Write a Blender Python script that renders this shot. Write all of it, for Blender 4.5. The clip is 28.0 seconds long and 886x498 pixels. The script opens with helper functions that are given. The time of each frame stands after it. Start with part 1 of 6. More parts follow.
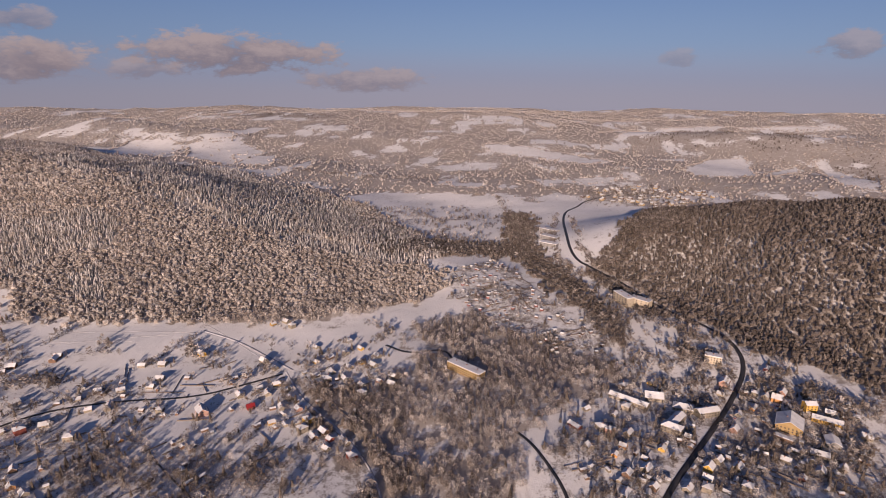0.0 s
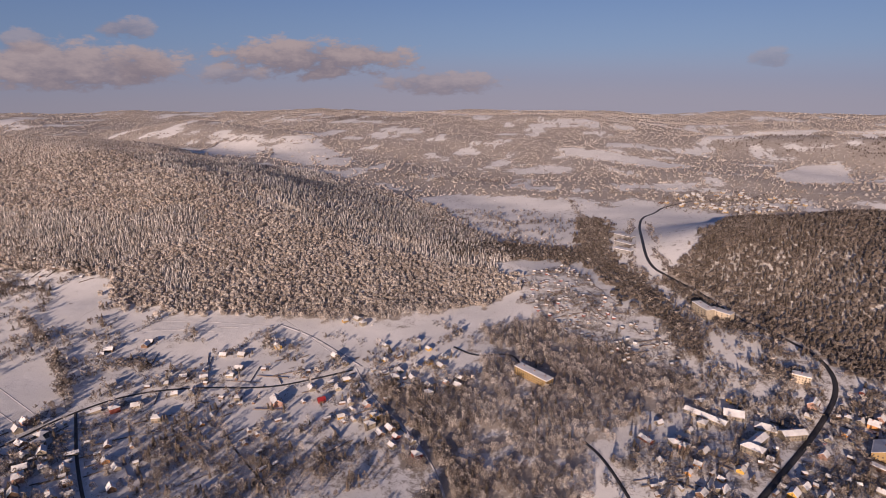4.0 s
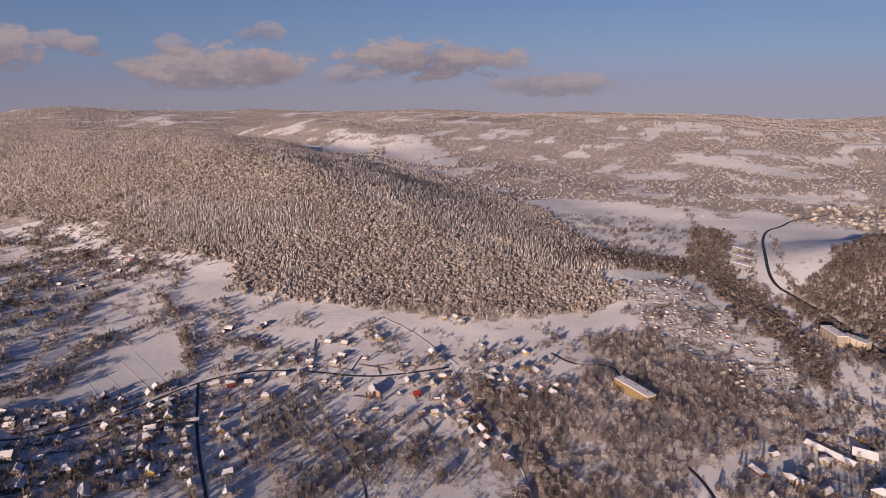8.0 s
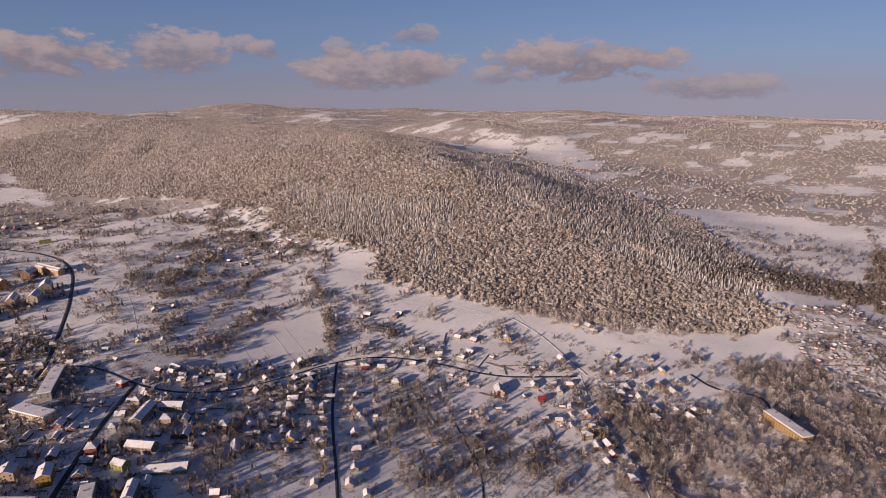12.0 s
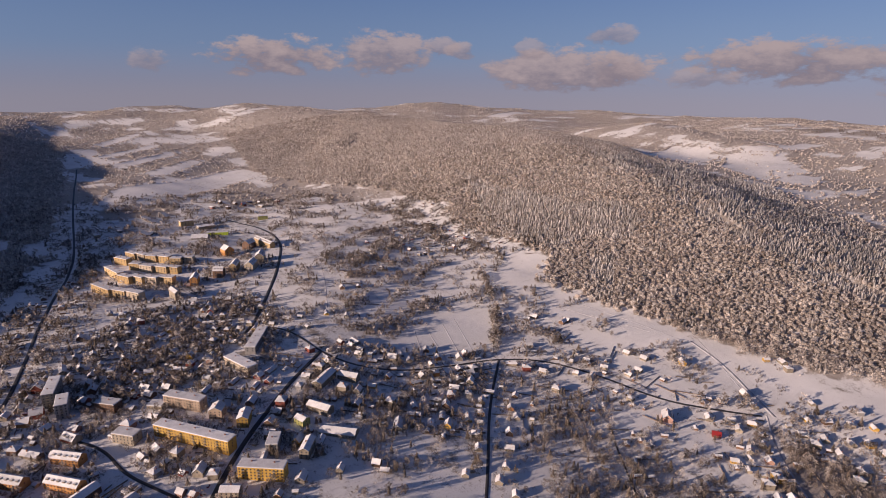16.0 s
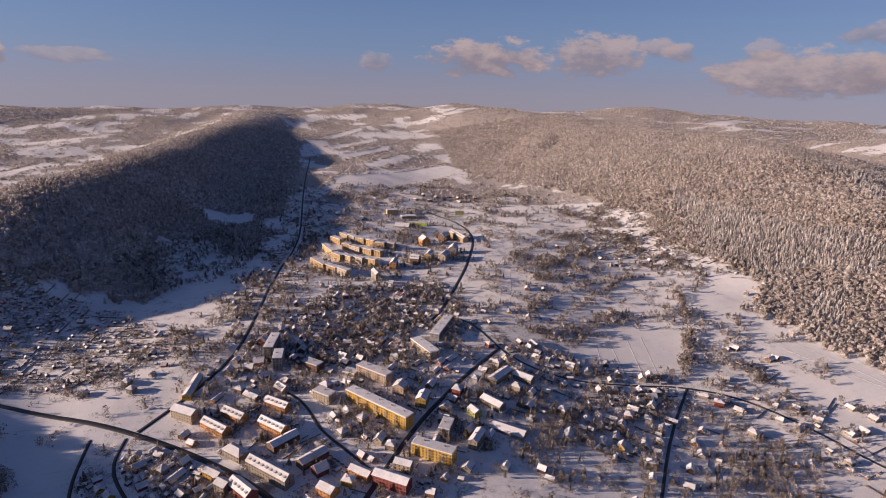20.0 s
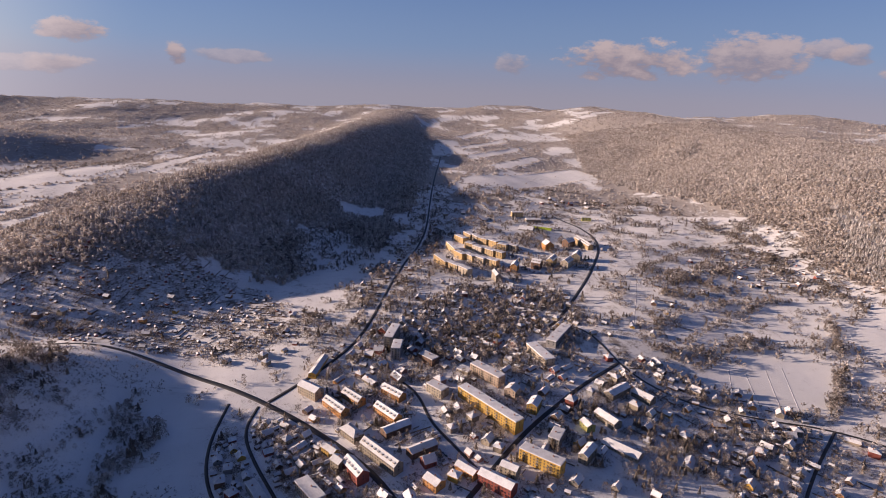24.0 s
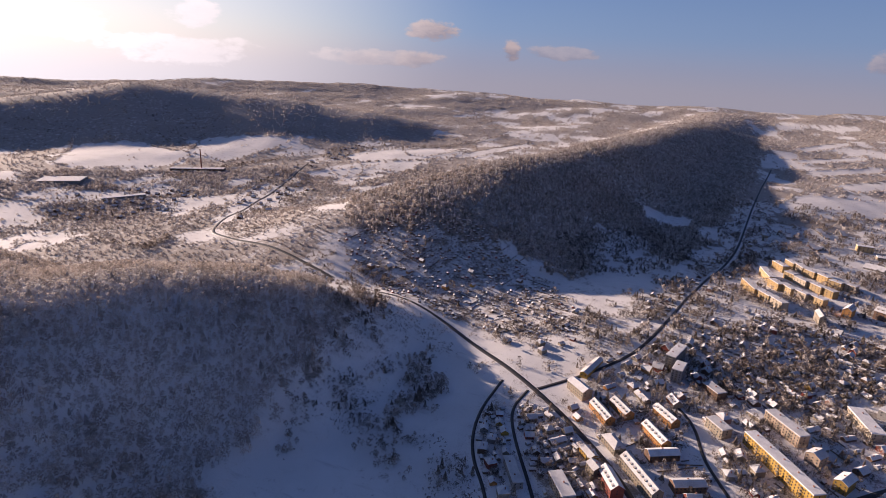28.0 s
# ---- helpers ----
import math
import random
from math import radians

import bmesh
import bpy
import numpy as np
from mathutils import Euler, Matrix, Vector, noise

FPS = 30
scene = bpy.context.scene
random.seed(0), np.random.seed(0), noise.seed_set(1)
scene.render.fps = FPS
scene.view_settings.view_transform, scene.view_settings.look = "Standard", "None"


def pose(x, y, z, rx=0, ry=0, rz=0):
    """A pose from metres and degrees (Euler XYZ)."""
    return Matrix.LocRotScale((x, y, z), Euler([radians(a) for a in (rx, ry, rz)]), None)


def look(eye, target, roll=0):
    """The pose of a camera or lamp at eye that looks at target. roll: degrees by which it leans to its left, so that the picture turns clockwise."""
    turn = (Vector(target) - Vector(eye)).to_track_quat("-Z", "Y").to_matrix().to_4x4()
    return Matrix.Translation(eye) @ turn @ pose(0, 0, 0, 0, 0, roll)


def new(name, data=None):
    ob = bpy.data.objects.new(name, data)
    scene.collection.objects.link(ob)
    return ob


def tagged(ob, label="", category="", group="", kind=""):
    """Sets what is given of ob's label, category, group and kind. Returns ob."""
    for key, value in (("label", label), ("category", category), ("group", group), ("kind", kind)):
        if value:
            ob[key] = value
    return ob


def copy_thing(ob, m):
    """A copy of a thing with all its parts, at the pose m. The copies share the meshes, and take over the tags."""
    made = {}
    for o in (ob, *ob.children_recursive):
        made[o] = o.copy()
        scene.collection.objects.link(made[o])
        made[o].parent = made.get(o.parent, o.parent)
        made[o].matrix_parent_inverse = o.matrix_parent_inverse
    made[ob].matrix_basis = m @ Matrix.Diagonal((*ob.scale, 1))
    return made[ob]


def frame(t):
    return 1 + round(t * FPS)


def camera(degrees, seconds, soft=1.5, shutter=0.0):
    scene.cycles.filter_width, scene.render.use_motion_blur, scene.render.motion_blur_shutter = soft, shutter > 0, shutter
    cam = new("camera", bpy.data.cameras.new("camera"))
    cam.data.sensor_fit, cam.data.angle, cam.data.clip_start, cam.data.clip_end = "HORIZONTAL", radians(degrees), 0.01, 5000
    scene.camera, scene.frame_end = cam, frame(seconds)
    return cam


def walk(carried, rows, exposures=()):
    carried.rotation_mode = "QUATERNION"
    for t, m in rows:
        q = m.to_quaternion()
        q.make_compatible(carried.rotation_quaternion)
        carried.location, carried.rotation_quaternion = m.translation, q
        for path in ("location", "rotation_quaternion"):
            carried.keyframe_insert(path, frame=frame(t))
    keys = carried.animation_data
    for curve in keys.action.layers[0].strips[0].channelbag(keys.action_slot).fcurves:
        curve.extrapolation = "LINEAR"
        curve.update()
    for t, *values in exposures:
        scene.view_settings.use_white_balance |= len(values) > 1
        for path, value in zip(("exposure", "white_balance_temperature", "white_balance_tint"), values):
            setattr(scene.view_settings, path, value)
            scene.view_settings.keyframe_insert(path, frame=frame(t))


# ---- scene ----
cam = camera(75.34, 28.0, soft=0.55)
EYE = (0.0, 0.0, 346.0)


def gaze(yaw, pitch, roll):
    """The hovering camera: yaw to the left of +y, pitch up, roll to its left."""
    y, p = radians(yaw), radians(pitch)
    way = Vector((-math.sin(y) * math.cos(p), math.cos(y) * math.cos(p), math.sin(p)))
    return look(EYE, Vector(EYE) + way * 100, roll)


PATH = [
    (0.0, gaze(-0.31, -16.88, 0.42)),
    (0.5, gaze(0.39, -16.84, 0.30)),
    (1.0, gaze(1.76, -16.82, 0.20)),
    (1.5, gaze(2.66, -16.80, 0.13)),
    (2.0, gaze(3.29, -16.77, 0.06)),
    (2.5, gaze(3.75, -16.73, -0.01)),
    (3.0, gaze(4.85, -16.70, -0.06)),
    (3.5, gaze(6.07, -16.65, -0.08)),
    (5.5, gaze(9.45, -16.63, -0.08)),
    (6.0, gaze(10.66, -16.58, -0.07)),
    (6.5, gaze(12.00, -16.56, -0.07)),
    (7.0, gaze(13.80, -16.55, -0.07)),
    (7.5, gaze(15.56, -16.54, -0.05)),
    (8.0, gaze(17.60, -16.51, -0.00)),
    (8.5, gaze(19.51, -16.49, 0.06)),
    (9.0, gaze(21.56, -16.48, 0.13)),
    (9.5, gaze(23.29, -16.46, 0.15)),
    (10.0, gaze(24.97, -16.44, 0.12)),
    (10.5, gaze(26.44, -16.43, 0.05)),
    (11.0, gaze(28.19, -16.44, 0.03)),
    (11.5, gaze(29.80, -16.46, 0.06)),
    (12.0, gaze(31.59, -16.48, 0.15)),
    (12.5, gaze(33.24, -16.46, 0.27)),
    (14.5, gaze(41.06, -16.51, 0.35)),
    (15.0, gaze(43.75, -16.49, 0.47)),
    (15.5, gaze(46.42, -16.49, 0.60)),
    (16.0, gaze(49.47, -16.50, 0.72)),
    (16.5, gaze(52.48, -16.52, 0.83)),
    (17.0, gaze(55.43, -16.54, 0.92)),
    (17.5, gaze(58.13, -16.56, 1.01)),
    (18.0, gaze(60.86, -16.58, 1.09)),
    (18.5, gaze(63.41, -16.59, 1.17)),
    (19.0, gaze(65.71, -16.60, 1.24)),
    (19.5, gaze(67.48, -16.61, 1.31)),
    (20.0, gaze(68.98, -16.62, 1.37)),
    (20.5, gaze(70.32, -16.63, 1.43)),
    (21.0, gaze(71.81, -16.64, 1.50)),
    (21.5, gaze(73.18, -16.67, 1.63)),
    (23.5, gaze(79.62, -16.74, 1.72)),
    (24.0, gaze(81.66, -16.79, 1.88)),
    (24.5, gaze(83.53, -16.85, 1.98)),
    (25.0, gaze(85.55, -16.92, 2.04)),
    (25.5, gaze(88.55, -17.04, 2.11)),
    (26.0, gaze(93.36, -17.26, 2.23)),
    (26.5, gaze(99.08, -17.58, 2.39)),
    (27.0, gaze(105.21, -17.88, 2.52)),
    (27.5, gaze(108.19, -18.07, 2.64)),
    (28.0, gaze(111.63, -18.15, 2.70)),
]


EXPOSURES = [(0.0, 0.20, 6500, 23), (15.0, 0.27, 6500, 23), (21.0, 0.47, 6500, 23), (28.0, 0.64, 6500, 23)]
walk(cam, PATH, EXPOSURES)

# ---- light: a low winter sun and a clear sky with a few clouds over a hazy horizon ----
SUN_AZ, SUN_EL = 166.0, 13.0
sun_way = Vector((-math.sin(radians(SUN_AZ)) * math.cos(radians(SUN_EL)), math.cos(radians(SUN_AZ)) * math.cos(radians(SUN_EL)), math.sin(radians(SUN_EL))))
sun = new("sun", bpy.data.lights.new("sun", "SUN"))
sun.data.energy, sun.data.angle, sun.data.color = 5.0, radians(0.55), (1.0, 0.80, 0.61)
sun.matrix_world = look((0, 0, 1200), Vector((0, 0, 1200)) - sun_way * 100)


def node(tree, kind, **values):
    n = tree.nodes.new(kind)
    for key, value in values.items():
        if key in n.inputs:
            n.inputs[key].default_value = value
    return n


def link(tree, a, b):
    tree.links.new(a, b)


def math_node(tree, op, a, b=None, clamp=False):
    n = tree.nodes.new("ShaderNodeMath")
    n.operation, n.use_clamp = op, clamp
    for slot, v in zip(n.inputs, (a, b)):
        if v is None:
            continue
        if isinstance(v, (int, float)):
            slot.default_value = v
        else:
            link(tree, v, slot)
    return n.outputs[0]


def mix_node(tree, fac, a, b):
    n = tree.nodes.new("ShaderNodeMix")
    n.data_type = "RGBA"
    for slot, v in ((n.inputs[0], fac), (n.inputs[6], a), (n.inputs[7], b)):
        if isinstance(v, (int, float)):
            slot.default_value = v
        elif isinstance(v, tuple):
            slot.default_value = (*v, 1)
        else:
            link(tree, v, slot)
    return n.outputs[2]


def smooth(tree, v, lo, hi):
    n = tree.nodes.new("ShaderNodeMapRange")
    n.interpolation_type = "SMOOTHSTEP"
    n.inputs["From Min"].default_value, n.inputs["From Max"].default_value = lo, hi
    link(tree, v, n.inputs["Value"])
    return n.outputs[0]


world = bpy.data.worlds.new("winter_sky")
scene.world = world
world.use_nodes = True
wt = world.node_tree
wt.nodes.clear()
sky = wt.nodes.new("ShaderNodeTexSky")
sky.sky_type, sky.sun_disc = "NISHITA", False
sky.sun_elevation, sky.sun_rotation = radians(SUN_EL), radians(-SUN_AZ)
sky.altitude, sky.air_density, sky.dust_density, sky.ozone_density = 500, 1.0, 0.6, 2.0
coord = wt.nodes.new("ShaderNodeTexCoord")
split = wt.nodes.new("ShaderNodeSeparateXYZ")
link(wt, coord.outputs["Generated"], split.inputs[0])
up = split.outputs[2]
# the haze bank that lies on the horizon
haze = math_node(wt, "SUBTRACT", 1.0, smooth(wt, up, -0.045, 0.055))
sunward = wt.nodes.new("ShaderNodeVectorMath")
sunward.operation = "DOT_PRODUCT"
sunward.inputs[1].default_value = sun_way
link(wt, coord.outputs["Generated"], sunward.inputs[0])
glow = smooth(wt, sunward.outputs["Value"], 0.52, 1.06)
haze_colour = mix_node(wt, glow, (3.9, 3.75, 4.15), (9.5, 9.4, 9.7))
# the air is very clear: a deeper blue than the model gives so low over the land
blue = mix_node(wt, smooth(wt, up, 0.0, 0.32), (2.1, 3.4, 5.6), (0.50, 1.60, 4.5))
blue = mix_node(wt, smooth(wt, up, 0.16, 0.5), blue, (0.26, 0.49, 1.42))
blue = mix_node(wt, math_node(wt, "MULTIPLY", math_node(wt, "SUBTRACT", 1.0, glow), 0.85), sky.outputs[0], blue)
# thin veil of mist that whitens the sky round the sun
veil = math_node(wt, "MULTIPLY", glow, math_node(wt, "SUBTRACT", 0.8, math_node(wt, "MULTIPLY", smooth(wt, up, 0.10, 0.30), 0.8)))
blue = mix_node(wt, veil, blue, (9.2, 9.1, 9.3))
clear_sky = mix_node(wt, math_node(wt, "MULTIPLY", haze, 0.85), blue, haze_colour)
# a clear sky is darkest at right angles to the sun
side_on = math_node(wt, "ADD", 0.84, math_node(wt, "MULTIPLY", math_node(wt, "POWER", math_node(wt, "ABSOLUTE", sunward.outputs["Value"]), 2.0), 0.26))
toned = wt.nodes.new("ShaderNodeVectorMath")
toned.operation = "SCALE"
link(wt, clear_sky, toned.inputs[0])
link(wt, side_on, toned.inputs["Scale"])
base_sky = toned.outputs[0]


def cloud(tree, az, el, wide, tall, seed, dense):
    """A mask for one cloud bank round a bearing and an elevation (degrees), with a ragged outline."""
    c = Vector((-math.sin(radians(az)) * math.cos(radians(el)), math.cos(radians(az)) * math.cos(radians(el)), math.sin(radians(el))))
    side = Vector((math.cos(radians(az)), math.sin(radians(az)), 0))
    top = side.cross(c)
    parts = []
    for axis, size in ((side, wide), (top, tall)):
        d = tree.nodes.new("ShaderNodeVectorMath")
        d.operation = "DOT_PRODUCT"
        d.inputs[1].default_value = axis
        link(tree, coord.outputs["Generated"], d.inputs[0])
        parts.append(math_node(tree, "POWER", math_node(tree, "ABSOLUTE", math_node(tree, "DIVIDE", d.outputs["Value"], math.sin(radians(size)))), 2.0))
    front = tree.nodes.new("ShaderNodeVectorMath")
    front.operation = "DOT_PRODUCT"
    front.inputs[1].default_value = c
    link(tree, coord.outputs["Generated"], front.inputs[0])
    body = math_node(tree, "SUBTRACT", 1.0, math_node(tree, "ADD", parts[0], parts[1]))
    body = math_node(tree, "MINIMUM", body, math_node(tree, "MULTIPLY", front.outputs["Value"], 4.0))
    n = node(tree, "ShaderNodeTexNoise", Scale=20.0, Detail=7.0, Roughness=0.62)
    shift = tree.nodes.new("ShaderNodeVectorMath")
    shift.operation = "MULTIPLY_ADD"
    shift.inputs[1].default_value, shift.inputs[2].default_value = (1, 1, 2.2), (seed, seed * 0.7, -seed)
    link(tree, coord.outputs["Generated"], shift.inputs[0])
    link(tree, shift.outputs[0], n.inputs["Vector"])
    lump = math_node(tree, "MULTIPLY", math_node(tree, "SUBTRACT", n.outputs[0], 0.5), 3.6)
    mask = smooth(tree, math_node(tree, "ADD", body, lump), 0.1, 0.75)
    return math_node(tree, "MULTIPLY", mask, dense), lump


colour = base_sky
CLOUDS = [
    (19.1, 1.7, 10.7, 2.1, 1.3, 0.95), (38.3, 0.9, 9.0, 2.2, 2.1, 0.90), (7.3, -0.5, 6.9, 1.3, 3.7, 0.70),
    (34.3, 4.0, 2.5, 1.0, 4.4, 0.60), (49.6, 2.9, 2.2, 0.9, 5.2, 0.70), (41.4, 2.8, 1.8, 1.1, 6.6, 0.55),
    (65.3, 1.9, 6.7, 1.9, 7.1, 0.95), (55.1, 2.3, 5.2, 2.2, 8.9, 0.85), (47.9, 2.6, 1.7, 0.9, 9.4, 0.70),
    (75.7, 1.3, 1.9, 1.1, 10.2, 0.55), (26.2, 0.3, 3.2, 1.0, 11.5, 0.60), (-33.9, 2.5, 2.7, 1.3, 12.7, 0.60),
    (-21.5, 1.6, 2.0, 1.0, 13.1, 0.40), (33.6, 1.0, 2.9, 1.9, 14.8, 0.90), (113.5, 2.7, 2.6, 1.0, 15.5, 0.95),
]
CLOUDS += [
    (106.0, 1.1, 1.1, 1.0, 16.1, 0.90), (134.4, 3.2, 2.3, 1.5, 17.9, 0.80), (135.8, 0.0, 6.7, 1.4, 18.4, 0.75),
    (144.8, 1.7, 4.1, 1.8, 19.3, 0.70), (118.6, 0.1, 6.7, 0.8, 20.6, 0.60), (101.4, 1.2, 3.8, 0.7, 21.2, 0.50),
    (120.4, 0.0, 2.3, 0.8, 22.8, 0.50), (115.0, 0.0, 2.1, 0.8, 23.4, 0.60),
]
for az, el, wide, tall, seed, dense in CLOUDS:
    mask, lump = cloud(wt, az, el, wide, tall, seed, dense)
    shade = smooth(wt, math_node(wt, "ADD", math_node(wt, "MULTIPLY", math_node(wt, "SUBTRACT", up, math.sin(radians(el))), 0.75 / math.sin(radians(tall))), lump), -0.9, 0.9)
    lit = mix_node(wt, shade, (2.4, 2.2, 2.6), (5.0, 4.2, 4.0))
    lit = mix_node(wt, glow, lit, (13.5, 13.0, 12.7))
    colour = mix_node(wt, mask, colour, lit)
background = node(wt, "ShaderNodeBackground", Strength=0.066)
link(wt, colour, background.inputs["Color"])
link(wt, background.outputs[0], wt.nodes.new("ShaderNodeOutputWorld").inputs[0])


# ---- materials ----
def material(name, rough=0.8, metal=0.0):
    m = bpy.data.materials.new(name)
    m.use_nodes = True
    t = m.node_tree
    b = t.nodes["Principled BSDF"]
    b.inputs["Roughness"].default_value, b.inputs["Metallic"].default_value = rough, metal
    return m, t, b


def noise_of(tree, scale, detail=4.0, rough=0.55, stretch=None):
    n = node(tree, "ShaderNodeTexNoise", Scale=scale, Detail=detail, Roughness=rough)
    g = tree.nodes.new("ShaderNodeNewGeometry")
    if stretch:
        v = tree.nodes.new("ShaderNodeVectorMath")
        v.operation = "MULTIPLY"
        v.inputs[1].default_value = stretch
        link(tree, g.outputs["Position"], v.inputs[0])
        link(tree, v.outputs[0], n.inputs["Vector"])
    else:
        link(tree, g.outputs["Position"], n.inputs["Vector"])
    return n.outputs[0]


def attribute(tree, name):
    a = tree.nodes.new("ShaderNodeAttribute")
    a.attribute_name = name
    return a.outputs["Fac"]


def bump(tree, bsdf, v, strength, distance):
    n = node(tree, "ShaderNodeBump", Strength=strength, Distance=distance)
    link(tree, v, n.inputs["Height"])
    link(tree, n.outputs[0], bsdf.inputs["Normal"])


def surface(name, a, b, scale=0.5, rough=0.8, metal=0.0, relief=0.0, fine=None, vary=0.0):
    """Two tones mixed by two scales of noise; vary lets each object take its own shade."""
    m, t, p = material(name, rough, metal)
    n1, n2 = noise_of(t, scale), noise_of(t, fine or scale * 9)
    f = smooth(t, math_node(t, "ADD", math_node(t, "MULTIPLY", n1, 0.6), math_node(t, "MULTIPLY", n2, 0.4)), 0.34, 0.66)
    c = mix_node(t, f, a, b)
    if vary:
        o = t.nodes.new("ShaderNodeObjectInfo")
        h = node(t, "ShaderNodeHueSaturation")
        link(t, math_node(t, "ADD", math_node(t, "MULTIPLY", o.outputs["Random"], vary), 1 - vary * 0.5), h.inputs["Value"])
        link(t, c, h.inputs["Color"])
        c = h.outputs[0]
    link(t, c, p.inputs["Base Color"])
    if relief:
        bump(t, p, n2, 0.6, relief)
    return m


ROOF_SNOW = surface("roof_snow", (0.60, 0.60, 0.61), (0.80, 0.80, 0.81), 0.15, 0.75, relief=0.08, fine=1.1, vary=0.3)
ASPHALT = surface("wet_asphalt", (0.028, 0.028, 0.032), (0.055, 0.053, 0.055), 0.05, 0.55, fine=0.6)
TRAMPLED = surface("trodden_snow", (0.42, 0.40, 0.40), (0.72, 0.71, 0.72), 0.08, 0.75, fine=0.9)
BARK = surface("bark", (0.07, 0.05, 0.04), (0.14, 0.11, 0.09), 0.6, 0.9)


def ground_material():
    """Snow with grass tufts and scrub showing through, darker under the woods."""
    m, t, p = material("snowy_ground", 0.8)
    wood, scrub = attribute(t, "wood"), attribute(t, "scrub")
    n0, n1, n2, n3 = noise_of(t, 0.012, 5), noise_of(t, 0.07, 5, 0.65), noise_of(t, 0.55, 6, 0.75), noise_of(t, 0.11, 5, 0.6, (1, 0.16, 1))
    snow = mix_node(t, smooth(t, n0, 0.35, 0.65), (0.81, 0.80, 0.785), (0.90, 0.885, 0.87))
    brown = mix_node(t, n2, (0.10, 0.075, 0.055), (0.26, 0.21, 0.165))
    cover = math_node(t, "ADD", math_node(t, "MULTIPLY", n1, 0.55), math_node(t, "MULTIPLY", n2, 0.45))
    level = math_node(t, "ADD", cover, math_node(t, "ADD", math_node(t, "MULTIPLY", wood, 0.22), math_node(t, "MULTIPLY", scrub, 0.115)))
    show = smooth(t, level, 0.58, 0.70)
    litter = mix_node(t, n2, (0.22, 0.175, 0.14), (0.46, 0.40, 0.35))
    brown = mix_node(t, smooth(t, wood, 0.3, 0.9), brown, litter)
    streak = math_node(t, "MULTIPLY", smooth(t, n3, 0.60, 0.72), 0.22)
    # single tufts and stalks that stand out of the snow
    tuft = math_node(t, "MULTIPLY", smooth(t, math_node(t, "ADD", noise_of(t, 0.9, 3, 0.7), math_node(t, "MULTIPLY", math_node(t, "SUBTRACT", n1, 0.5), 0.35)), 0.58, 0.66), math_node(t, "ADD", 0.12, math_node(t, "MULTIPLY", scrub, 0.5)))
    c = mix_node(t, math_node(t, "MAXIMUM", math_node(t, "MAXIMUM", math_node(t, "MULTIPLY", show, 0.85), streak), tuft), snow, brown)
    link(t, c, p.inputs["Base Color"])
    bump(t, p, math_node(t, "ADD", n2, math_node(t, "MULTIPLY", n1, 2.0)), 0.6, 0.4)
    return m


